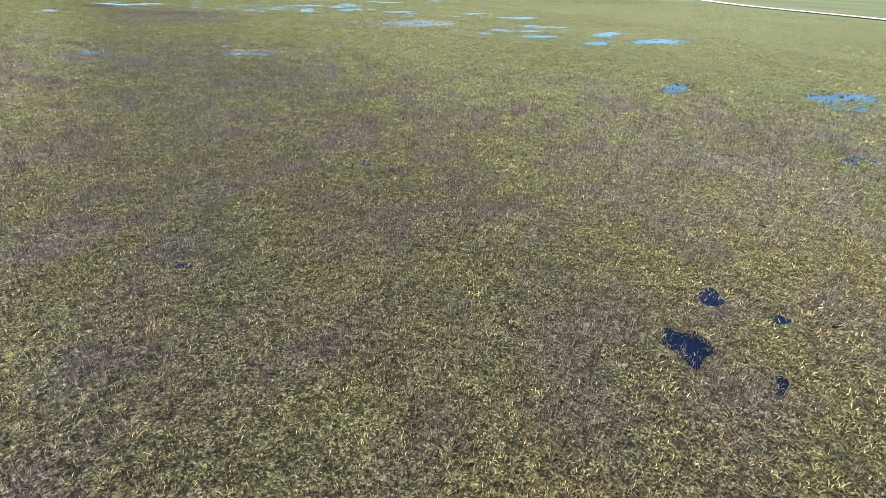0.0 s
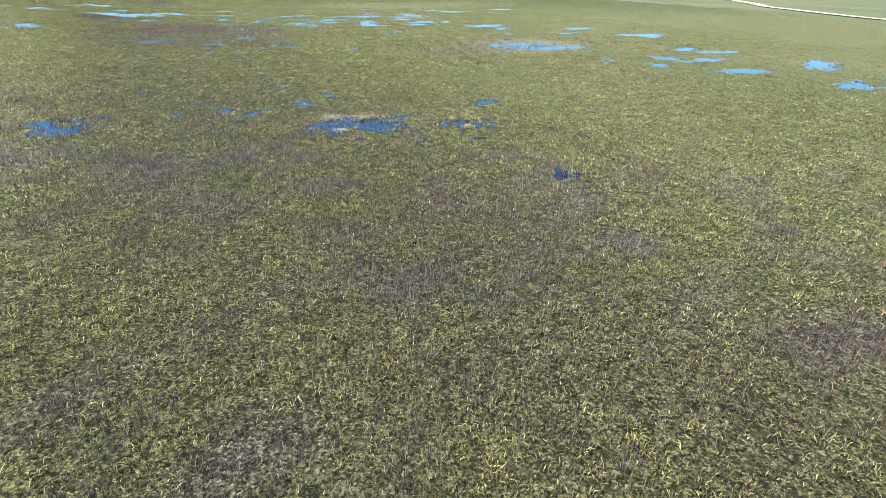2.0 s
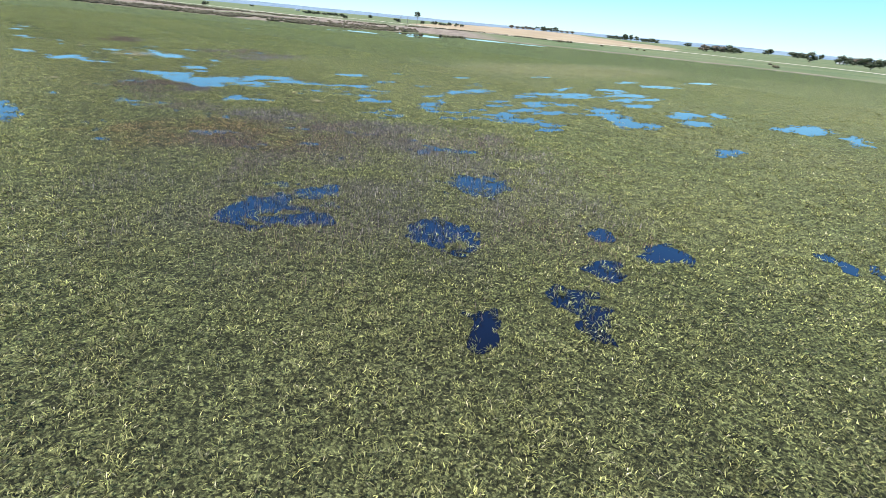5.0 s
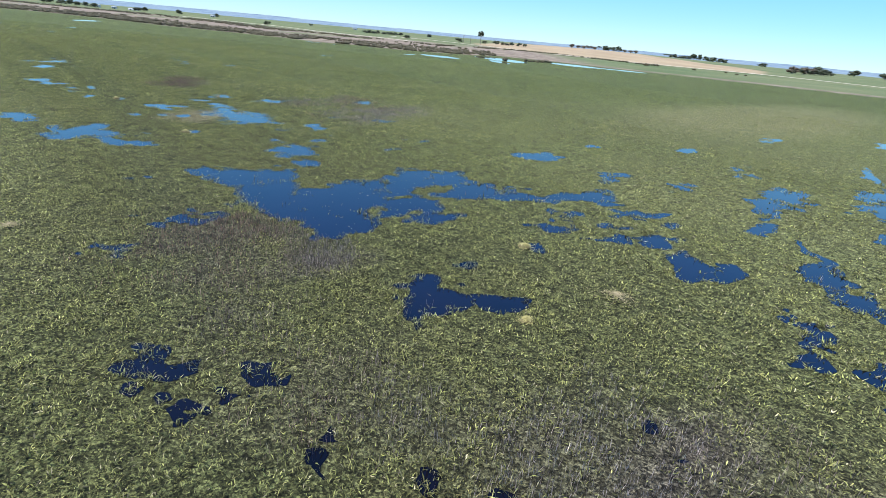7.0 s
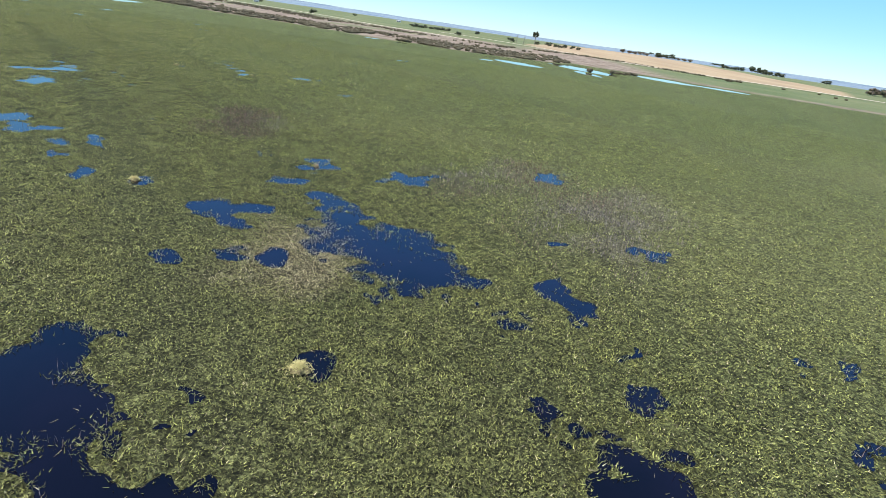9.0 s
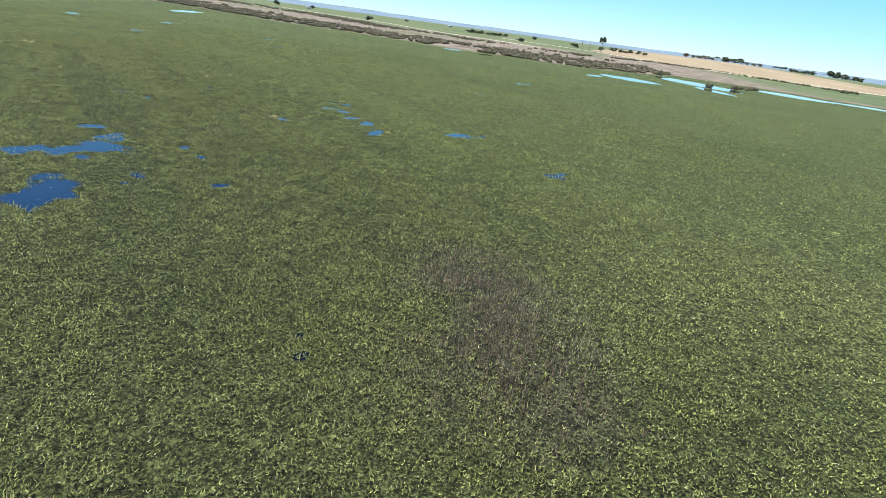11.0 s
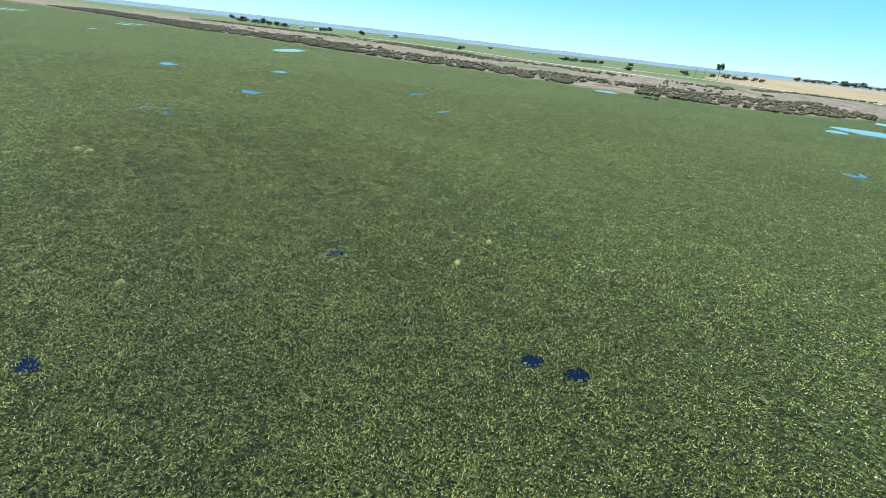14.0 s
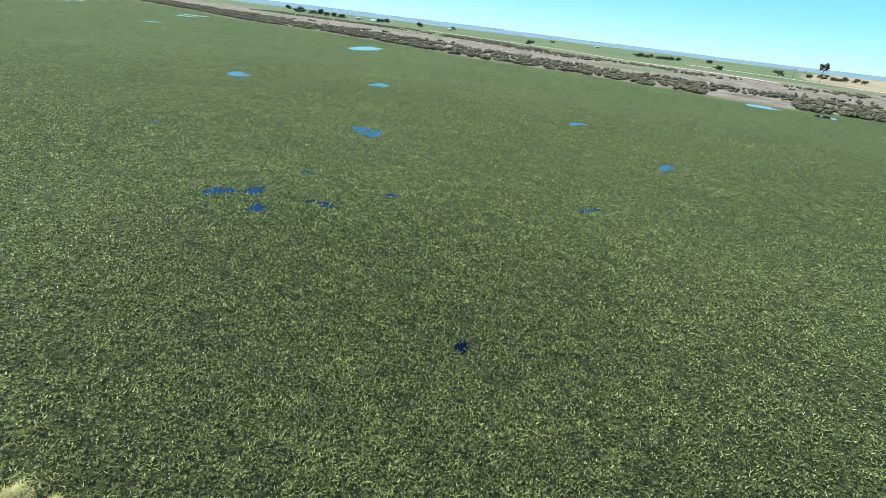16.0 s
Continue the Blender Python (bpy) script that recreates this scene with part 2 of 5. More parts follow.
class Field:
    """Values on a raster over the plan: cover of the reeds, brown sedge, straw."""

    def __init__(self, x0, y0, x1, y1, step):
        self.x0, self.y0, self.step = x0, y0, step
        self.nx, self.ny = int((x1 - x0) / step) + 1, int((y1 - y0) / step) + 1
        xs = (x0 + np.arange(self.nx) * step).astype(np.float32)
        ys = (y0 + np.arange(self.ny) * step).astype(np.float32)
        self.x, self.y = np.meshgrid(xs, ys)
        self.wx = 0.85 * grain(self.x, self.y, 1.7, 3) + 0.35 * grain(self.x, self.y, 0.7, 5)
        self.wy = 0.85 * grain(self.x, self.y, 1.7, 4) + 0.35 * grain(self.x, self.y, 0.7, 6)
        thin = smooth(self.y + 0.5 * self.x, 95, 55)
        self.cover = 1.22 - 0.10 * thin + 0.10 * grain(self.x, self.y, 6.5, 1) \
            + (0.13 + 0.05 * thin) * grain(self.x, self.y, 2.2, 2) + 0.24 * grain(self.x, self.y, 0.9, 8) + 0.20 * grain(self.x, self.y, 0.45, 10)
        old = smooth(self.y - 0.35 * self.x, 240, 165)
        self.cover -= 0.30 * old * smooth(0.8 * grain(self.x, self.y, 1.6, 21) + 0.8 * grain(self.x, self.y, 0.6, 22) + 0.4 * grain(self.x, self.y, 7.0, 23), 0.3, 1.0)
        self.cover = self.cover.astype(np.float32)
        self.sedge = np.clip(thin * (0.18 + 0.4 * grain(self.x, self.y, 4.0, 9) + 1.0 * grain(self.x, self.y, 1.8, 7) + 0.5 * grain(self.x, self.y, 0.8, 11)), 0, 1).astype(np.float32)
        self.straw = np.zeros_like(self.cover)
        self.wet = np.zeros_like(self.cover)

    def stamp(self, which, x, y, ax, ay, bx, by, s, soft=0.45):
        reach = 1.6 * (math.hypot(ax, ay) + math.hypot(bx, by)) + 1.5
        i0, i1 = int((x - reach - self.x0) / self.step), int((x + reach - self.x0) / self.step) + 2
        j0, j1 = int((y - reach - self.y0) / self.step), int((y + reach - self.y0) / self.step) + 2
        i0, j0, i1, j1 = max(i0, 0), max(j0, 0), min(i1, self.nx), min(j1, self.ny)
        if i0 >= i1 or j0 >= j1:
            return
        cut = (slice(j0, j1), slice(i0, i1))
        size = min(1.25, 0.4 * (math.hypot(ax, ay) + math.hypot(bx, by)))
        dx = self.x[cut] + self.wx[cut] * size - x
        dy = self.y[cut] + self.wy[cut] * size - y
        det = ax * by - ay * bx
        u, v = (dx * by - dy * bx) / det, (dy * ax - dx * ay) / det
        r = np.sqrt(u * u + v * v)
        if which == "cover":
            self.wet[cut] = np.maximum(self.wet[cut], smooth(r, 1.6, 0.4) * s)
            return
        w = smooth(r, 1 + soft, 1 - soft * 0.6) * s
        if which == "sedge":
            w = w * np.clip(0.7 + 0.8 * grain(self.x[cut], self.y[cut], 3.4, 18) + 0.6 * grain(self.x[cut], self.y[cut], 1.3, 19), 0, 1.1)
            self.sedge[cut] = np.maximum(self.sedge[cut], w)
            self.cover[cut] -= 0.14 * w
        else:
            self.straw[cut] = np.maximum(self.straw[cut], w)

    def flood(self, fray):
        """Take the pools out of the reed cover, with ragged edges and islands left standing."""
        n = 0.30 * grain(self.x, self.y, 3.4, 17) + 0.40 * grain(self.x, self.y, 1.5, 15) + 0.34 * grain(self.x, self.y, 0.7, 16) + 0.25 * grain(self.x, self.y, 0.34, 14)
        calm = fray * (0.95 - 0.42 * smooth(self.wet, 0.8, 1.15))
        shore = WATER_LINE + (0.6 + 0.85 * smooth(self.wet, 0.8, 1.1)) * (0.5 - self.wet - calm * n)
        self.cover = np.where(self.wet > 0.04, np.minimum(self.cover, shore), self.cover)

    def read(self, name, x, y):
        """Bilinear look-up; outside the raster the edge goes on."""
        a = {"cover": self.cover, "sedge": self.sedge, "straw": self.straw}[name]
        u = np.clip((x - self.x0) / self.step, 0, self.nx - 1.001)
        v = np.clip((y - self.y0) / self.step, 0, self.ny - 1.001)
        i, j = u.astype(int), v.astype(int)
        fx, fy = u - i, v - j
        return (a[j, i] * (1 - fx) + a[j, i + 1] * fx) * (1 - fy) + (a[j + 1, i] * (1 - fx) + a[j + 1, i + 1] * fx) * fy


near = Field(-245, -60, 125, 405, 0.25)
wide = Field(-620, -150, 260, 640, 1.0)


def grown(ax, ay, bx, by, add):
    la, lb = math.hypot(ax, ay), math.hypot(bx, by)
    la, lb = max(la, 0.05), max(lb, 0.05)
    return ax * (1 + add / la), ay * (1 + add / la), bx * (1 + add / lb), by * (1 + add / lb)


def pool(x, y, ax, ay, bx, by, s):
    """Open or half-open water: an oval with two half axes, its edge frayed by the fields' grain."""
    s = s if s > 0.7 else 0.8 * s
    a = grown(ax, ay, bx, by, 0.12)
    near.stamp("cover", x, y, *a, s)
    wide.stamp("cover", x, y, *a, s)


def sedge(x, y, ax, ay, bx, by, s):
    near.stamp("sedge", x, y, ax, ay, bx, by, s, 0.6)
    wide.stamp("sedge", x, y, ax, ay, bx, by, s, 0.6)


def straw(x, y, ax, ay, bx, by, s):
    near.stamp("straw", x, y, ax, ay, bx, by, s, 0.6)
    wide.stamp("straw", x, y, ax, ay, bx, by, s, 0.6)


pool(34.5, -10.0, 0.84, -0.10, 0.58, 0.97, 1)
pool(37.9, -6.3, 0.60, -0.11, 0.46, 0.73, 1)
pool(39.9, -8.2, 0.48, -0.11, 0.35, 0.37, 0.6)
pool(42.4, -9.2, 0.24, 0.01, 0.35, 0.37, 0.8)
pool(36.9, -12.1, 0.24, 0.01, 0.35, 0.37, 0.6)
pool(30.8, -6.2, 0.84, -0.10, 0.11, 0.36, 0.7)
pool(25.2, 20.7, 2.28, -0.19, 0.59, 6.01, 0.399)
pool(87.0, 35.5, 6.12, -0.11, 7.05, 7.11, 0.69)
pool(68.0, 44.3, 2.16, 0.05, 1.86, 2.92, 1)
pool(67.5, 13.3, 1.92, -0.20, 2.35, 2.21, 0.475)
pool(70.2, 108.5, 4.92, 0.10, 1.39, 2.19, 1)
pool(93.7, 117.9, 3.48, 0.19, 5.26, 6.83, 1)
pool(81.2, 97.2, 3.00, 0.06, 3.63, 4.52, 1)
pool(98.9, 101.9, 7.32, 0.03, 4.93, 5.14, 1)
pool(11.3, 69.7, 0.60, 0.01, 0.55, 2.17, 0.6)
pool(8.8, 65.2, 0.60, 0.01, 0.22, 0.84, 0.492)
pool(20.7, 60.4, 0.96, -0.10, 0.93, 1.34, 0.574)
pool(20.2, 84.1, 1.20, 0.03, 0.57, 1.57, 0.9)
pool(-17.6, 73.9, 2.04, -0.08, -1.38, 2.85, 0.75)
pool(1.6, 83.1, 0.60, 0.01, -0.03, 1.44, 0.7)
pool(-6.0, 80.0, 0.60, 0.01, -0.14, 0.96, 0.8)
pool(4.5, 74.9, 2.28, -0.07, 0.78, 3.02, 1.1)
pool(8.0, 74.7, 2.28, -0.07, 1.14, 3.02, 0.82)
pool(16.0, 75.1, 1.56, -0.09, 1.39, 2.19, 0.82)
pool(17.7, 74.8, 1.32, -0.09, 0.93, 1.34, 0.738)
pool(10.1, 77.5, 0.96, 0.02, 0.34, 0.73, 0.82)
pool(20.3, 84.3, 1.80, 0.04, 1.04, 1.70, 0.8)
pool(11.2, 69.2, 0.48, 0.01, 0.46, 0.85, 0.738)
pool(-6.1, 80.6, 0.84, 0.02, -0.02, 0.72, 0.82)
pool(-3.3, 78.7, 0.72, 0.02, -0.02, 0.72, 0.82)
pool(-1.8, 80.0, 0.84, 0.02, -0.01, 0.60, 0.738)
pool(-4.9, 76.4, 0.60, 0.01, -0.01, 0.60, 0.738)
pool(-18.0, 76.6, 0.84, 0.02, -0.50, 0.83, 0.738)
pool(-16.0, 72.3, 0.48, 0.01, -0.50, 0.83, 0.492)
pool(-9.6, 78.2, 0.36, 0.01, -0.13, 0.48, 0.656)
pool(-4.0, 70.8, 0.36, 0.01, -0.01, 0.60, 0.656)
pool(-5.3, 72.9, 0.36, 0.01, -0.01, 0.36, 0.656)
pool(16.3, 70.2, 0.36, 0.01, 0.23, 0.24, 0.656)
pool(-6.4, 80.2, 0.84, -0.10, -0.02, 0.72, 0.82)
pool(-2.1, 79.8, 0.84, -0.10, 0.11, 0.48, 0.82)
pool(-3.4, 78.1, 0.84, -0.10, 0.11, 0.60, 0.738)
pool(1.0, 83.9, 0.72, 0.02, 0.34, 0.97, 0.82)
pool(3.4, 86.8, 1.08, 0.02, 0.23, 0.60, 0.738)
pool(-9.1, 83.9, 0.48, 0.01, -0.02, 0.72, 0.82)
pool(-9.8, 77.8, 0.36, 0.01, -0.01, 0.36, 0.738)
pool(-16.4, 77.6, 0.60, 0.01, -0.13, 0.36, 0.738)
pool(-15.5, 87.1, 0.48, 0.01, -0.13, 0.48, 0.738)
pool(-5.1, 76.0, 0.60, 0.01, 0.11, 0.48, 0.574)
pool(-8.1, 75.1, 0.36, 0.01, -0.01, 0.60, 0.492)
pool(19.8, 84.9, 0.84, 0.02, 0.70, 0.73, 0.738)
pool(5.0, 81.2, 0.24, 0.01, 0.23, 0.36, 0.492)
pool(1.6, 82.0, 0.36, 0.01, 0.11, 0.48, 0.574)
pool(4.0, 84.2, 0.36, 0.01, 0.11, 0.36, 0.574)
pool(-67.2, 229.6, 0.7, 0.5, -0.4, 1.3, 1.08)
pool(-103.4, 229.7, 0.8, 0.8, -1.2, 1.3, 1.2)
pool(-100.2, 227.1, 1.2, 1.1, -0.8, 0.9, 1.2)
pool(-93.0, 225.8, 0.3, 0.2, -0.7, 1.0, 1.2)
pool(-89.6, 219.0, 0.5, 0.3, -0.7, 0.9, 1.2)
pool(-93.2, 221.2, 0.2, 0.1, -0.6, 0.7, 0.96)
pool(-115.1, 246.4, 0.6, 1.0, -1.8, 2.2, 1.2)
pool(-94.4, 237.0, 0.5, 0.5, -0.6, 0.9, 0.6)
pool(-76.7, 200.0, 1.0, 0.3, -1.3, 1.5, 1.2)
pool(-78.7, 216.6, 1.0, 0.4, -0.6, 1.3, 1.2)
pool(-76.8, 216.4, 1.2, 0.4, -0.4, 1.2, 1.2)
pool(-76.7, 223.6, 0.4, 0.2, -0.1, 0.5, 1.08)
pool(-75.7, 224.7, 0.4, 0.2, -0.1, 0.4, 0.96)
pool(-80.9, 230.8, 0.4, 0.2, -0.4, 1.1, 0.6)
pool(-73.8, 221.5, 0.9, 0.4, -0.3, 1.3, 1.14)
pool(-72.3, 220.0, 0.8, 0.3, -0.2, 1.3, 1.14)
pool(-70.4, 218.1, 1.0, 0.4, -0.2, 1.5, 1.2)
pool(-69.2, 215.4, 1.1, 0.4, -0.1, 2.0, 1.2)
pool(-67.2, 213.8, 1.7, 0.5, 0.1, 2.0, 1.2)
pool(-65.7, 212.6, 2.0, 0.5, 0.2, 1.5, 1.2)
pool(-64.0, 211.2, 2.5, 0.6, 0.3, 1.6, 0.95)
pool(-57.3, 212.9, 0.7, 0.2, 0.5, 0.9, 1.02)
pool(-73.0, 211.1, 0.7, 0.2, -0.3, 1.2, 1.14)
pool(-74.2, 210.3, 0.9, 0.3, -0.1, 0.4, 1.02)
pool(-77.1, 209.2, 0.7, 0.2, -0.3, 0.5, 0.96)
pool(-56.4, 219.5, 0.8, 0.3, 0.3, 0.7, 0.96)
pool(-49.8, 221.0, 1.1, 0.4, 0.5, 0.7, 0.96)
pool(-89.5, 218.8, 0.4, 0.2, -0.8, 0.9, 1.08)
pool(-93.0, 225.7, 0.4, 0.3, -1.0, 1.3, 1.08)
pool(-95.0, 224.3, 0.5, 0.3, -0.4, 0.5, 1.08)
pool(-82.2, 211.6, 0.3, 0.1, -0.2, 0.3, 0.6)
pool(-75.9, 229.4, 1.1, 0.4, -0.0, 1.5, 0.9)
pool(-68.2, 229.6, 1.7, 0.6, 0.5, 1.6, 1.02)
pool(-55.5, 236.9, 1.1, 0.4, 1.1, 1.8, 1.08)
pool(-76.5, 223.9, 1.0, 0.3, -0.0, 0.7, 1.08)
pool(-94.6, 237.1, 0.8, 0.4, -0.4, 0.8, 0.65)
pool(-95.2, 224.9, 0.8, 0.3, -0.5, 0.5, 0.9)
pool(-93.4, 226.0, 0.5, 0.2, -0.9, 1.1, 0.84)
pool(-99.0, 228.2, 0.5, 0.2, -0.5, 0.5, 1.2)
pool(-92.2, 221.5, 0.4, 0.1, -0.4, 0.4, 0.5225)
pool(-89.7, 219.0, 0.5, 0.1, -0.7, 0.8, 0.5225)
pool(-81.3, 230.7, 0.4, 0.2, -0.2, 1.1, 0.5225)
pool(-84.5, 270.1, 0.6, 0.5, -0.2, 1.2, 0.84)
pool(-90.0, 360.3, 1.4, 1.3, 0.9, 2.9, 1.2)
pool(-505.7, 545.2, -13.95, 16.88, -19.00, 14.05, 1)
pool(-346.2, 462.0, -1.35, 3.30, -5.40, 4.90, 1)
pool(-417.0, 553.6, -10.50, 20.10, -10.40, 10.45, 1)
pool(-186.7, 325.2, 0.6, 0.6, -0.6, 0.7, 0.84)
pool(-184.7, 326.2, 0.4, 0.4, -0.6, 0.7, 1.08)
pool(-182.3, 323.7, 0.3, 0.3, -0.4, 0.5, 1.2)
pool(-179.9, 327.2, 0.7, 0.6, -0.4, 0.6, 0.84)
pool(-185.0, 332.5, 0.4, 0.4, -0.3, 0.5, 0.84)
pool(-190.9, 351.5, 0.6, 0.8, -1.0, 1.7, 1.2)
pool(-189.0, 350.9, 0.7, 0.9, -0.8, 1.5, 1.2)
pool(-176.9, 332.2, 0.3, 0.2, -0.2, 0.3, 0.96)
pool(-156.6, 362.9, 0.8, 0.8, 0.0, 1.0, 1.08)
pool(-162.7, 339.4, 0.7, 0.6, -0.0, 0.4, 0.84)
pool(-170.8, 385.6, 0.9, 1.3, -0.3, 1.8, 1.08)
pool(-229.2, 374.9, 0.5, 1.9, -2.4, 2.7, 1)
pool(-210.2, 393.1, 0.7, 1.7, -1.1, 2.0, 1.2)
pool(-206.0, 336.9, 0.4, 0.5, -0.7, 0.6, 0.84)
pool(-165.1, 315.6, 0.2, 0.1, -0.1, 0.4, 0.84)
pool(-268.0, 491.7, -0.22, 12.30, -5.35, 9.60, 1)
pool(-293.7, 383.8, -0.90, 3.60, -1.60, 1.05, 1)
pool(-244.4, 402.8, 0.15, 1.27, -0.85, 1.05, 1.05)
pool(45.2, 134.2, 7.17, 1.35, 3.87, 4.40, 1.05)
sedge(-20.7, 141.7, 14.90, 4.99, -1.97, 14.00, 0.59)
sedge(37.4, 136.4, 9.56, 2.00, 9.60, 11.72, 0.6)
sedge(36.7, 144.1, 4.30, 1.05, 2.80, 3.90, 1.2)
sedge(-32.9, 159.6, 4.7, 1.0, -0.1, 3.6, 0.9)
sedge(-23.0, 156.8, 7.4, 1.3, 1.1, 3.4, 1)
sedge(-16.6, 151.4, 4.2, 0.5, 3.3, 5.1, 1)
sedge(-34.1, 146.2, 3.3, 0.3, -0.3, 2.7, 0.8)
sedge(-27.3, 146.7, 3.4, 0.3, 0.8, 3.2, 0.6)
straw(37.8, 279.8, 40.6, 25.3, 19.1, 34.2, 0.3)
sedge(-43.8, 161.5, 3.5, 0.5, -0.6, 2.3, 0.7)
sedge(-33.5, 160.6, 4.1, 0.5, 0.6, 2.1, 1)
sedge(-53.5, 175.5, 3.6, 0.9, -1.3, 3.0, 0.8)
sedge(-48.4, 172.9, 3.1, 0.7, -0.9, 2.9, 0.6)
straw(-71.9, 211.9, 2.3, 1.0, -1.3, 3.5, 0.9)
sedge(-51.3, 226.6, 5.9, 2.7, 1.8, 8.9, 0.7)
sedge(-59.9, 234.6, 5.9, 3.5, 0.1, 6.2, 0.5)
sedge(-52.0, 227.5, 6.0, 2.3, 2.4, 5.3, 0.7)
straw(-70.8, 211.9, 2.3, 0.6, -0.6, 4.0, 1)
sedge(-88.2, 242.4, 2.6, 2.0, -2.6, 6.5, 0.5)
straw(-71.7, 208.8, 2.6, 0.6, -0.2, 0.8, 0.6)
sedge(-88.8, 241.6, 2.5, 1.4, -1.9, 5.5, 0.6)
sedge(-61.6, 236.5, 3.6, 1.4, 2.5, 5.9, 0.5)
straw(5.9, 77.5, 3.24, -0.17, 0.81, 1.22, 0.8)
sedge(17.1, -8.8, 8.91, -1.37, -0.73, 6.11, 0.25)
sedge(52.1, 16.7, 9.26, -0.65, 8.03, 12.17, 0.5)
sedge(8.9, 20.8, 15.51, -1.12, -2.14, 10.52, 0.15)
sedge(13.0, 52.6, 7.10, -0.69, 3.25, 5.35, 0.35)
sedge(-18.8, 139.7, 13.36, 3.76, -2.56, 13.27, 0.45)
sedge(17.3, 25.9, 8.79, -1.26, 1.61, 3.27, 0.25)
straw(42.4, 138.2, 10.78, 0.95, 2.78, 10.50, 0.8)
sedge(13.8, 39.3, 9.15, -1.13, 2.07, 4.24, 0.27)
pool(82.2, 167.2, 9.82, 2.74, 2.43, 3.46, 1.05)
pool(85.2, 163.5, 3.52, 0.93, 2.45, 3.28, 1.05)
pool(77.9, 137.2, 3.41, 0.61, 2.38, 2.69, 1.05)
pool(83.1, 134.3, 5.45, 0.91, 2.49, 2.56, 1.05)
pool(71.6, 121.0, 4.46, 0.57, 3.22, 3.24, 1.05)
pool(65.3, 123.0, 4.96, 0.68, 2.12, 2.40, 0.8)
pool(57.1, 113.7, 1.88, 0.20, 1.64, 1.86, 1.05)
pool(50.5, 118.3, 1.43, 0.18, 1.52, 2.07, 0.8)
pool(58.3, 113.2, 1.13, 0.12, 1.00, 1.10, 1.05)
pool(-71.9, 198.4, 2.39, 0.60, -0.88, 1.37, 0.62)
pool(-71.3, 200.0, 1.04, 0.28, -0.30, 0.54, 0.7)
pool(-74.3, 199.2, 1.29, 0.35, -0.56, 0.75, 0.75)
pool(-56.4, 200.1, 1.80, 0.41, 0.28, 1.32, 0.8)
pool(-55.4, 202.0, 1.11, 0.27, 0.46, 1.92, 0.7)
pool(-55.1, 204.4, 0.62, 0.17, 0.64, 2.79, 0.6)
pool(-58.4, 201.2, 0.83, 0.21, 0.18, 1.79, 0.6)
pool(-49.4, 220.4, 2.19, 0.89, 0.37, 1.33, 0.75)
pool(-57.1, 211.6, 1.59, 0.56, 0.30, 2.71, 0.65)
pool(-43.4, 209.3, 0.66, 0.19, 1.02, 1.70, 0.6)
pool(-45.7, 208.2, 0.47, 0.13, 0.43, 0.79, 0.7)
pool(-61.0, 208.4, 1.65, 0.55, -0.04, 2.20, 0.5)
pool(-73.7, 211.7, 1.35, 0.57, -0.74, 1.74, 0.6)
pool(-46.1, 202.7, 0.49, 0.12, 0.66, 1.01, 0.7)
pool(-76.2, 229.5, 1.17, 0.43, -0.04, 1.53, 0.75)
pool(-67.7, 229.6, 1.25, 0.42, 0.45, 1.50, 0.85)
pool(-69.1, 230.3, 0.71, 0.24, 0.19, 0.79, 0.7)
pool(-76.7, 223.9, 1.02, 0.31, -0.04, 0.79, 0.8)
pool(-75.6, 224.7, 0.43, 0.13, -0.00, 0.41, 0.8)
pool(-81.4, 230.6, 0.39, 0.15, -0.30, 1.39, 0.6)
pool(-79.9, 231.5, 0.54, 0.22, -0.09, 0.59, 0.6)
pool(-74.0, 221.2, 1.61, 0.43, 0.09, 1.05, 0.75)
pool(-95.2, 224.6, 0.79, 0.31, -0.39, 0.43, 0.8)
pool(-93.3, 226.1, 0.48, 0.19, -0.94, 1.21, 0.7)
pool(-54.9, 237.0, 0.79, 0.29, 0.74, 1.20, 0.9)
pool(-91.6, 221.1, 0.77, 0.25, -0.67, 0.75, 0.5)
pool(-89.8, 219.1, 0.70, 0.21, -0.71, 0.79, 0.5)
pool(11.4, 178.1, 2.10, 1.05, 1.13, 5.04, 1.05)
pool(11.8, 173.3, 2.24, 1.05, 0.73, 3.06, 1.05)
pool(27.0, 188.4, 3.57, 1.82, 1.42, 4.13, 1.05)
pool(24.4, 179.2, 2.59, 1.21, 1.22, 3.49, 1.05)
pool(14.8, 173.4, 1.71, 0.79, 0.83, 3.07, 1.05)
pool(17.1, 158.4, 1.98, 0.73, 0.77, 2.22, 1.05)
pool(34.3, 190.4, 2.28, 1.15, 1.30, 3.23, 1.05)
pool(44.3, 182.4, 5.75, 2.52, 2.49, 4.74, 1.05)
pool(46.9, 175.4, 1.73, 0.69, 2.95, 4.99, 1.05)
pool(-57.3, 153.0, 2.41, 1.42, -2.29, 3.85, 1.05)
pool(-27.8, 131.5, 2.26, 0.65, -0.68, 2.31, 0.85)
pool(-26.6, 134.5, 2.42, 0.74, -0.53, 2.06, 0.8)
pool(-25.1, 130.5, 1.83, 0.50, -0.45, 1.79, 0.8)
pool(-16.9, 128.5, 1.43, 0.35, -0.22, 2.12, 0.8)
pool(-14.4, 139.7, 2.38, 0.75, -0.11, 2.52, 0.65)
pool(-16.1, 119.0, 0.39, 0.07, -0.15, 1.41, 0.85)
pool(-11.5, 121.3, 1.30, 0.24, 0.01, 2.24, 0.75)
pool(-4.6, 128.2, 1.17, 0.26, 0.26, 1.94, 0.9)
pool(-9.1, 125.2, 0.96, 0.20, 0.06, 1.14, 0.75)
pool(6.7, 127.9, 0.58, 0.12, 0.47, 1.31, 1.05)
pool(8.2, 126.8, 0.87, 0.17, 0.41, 1.05, 0.9)
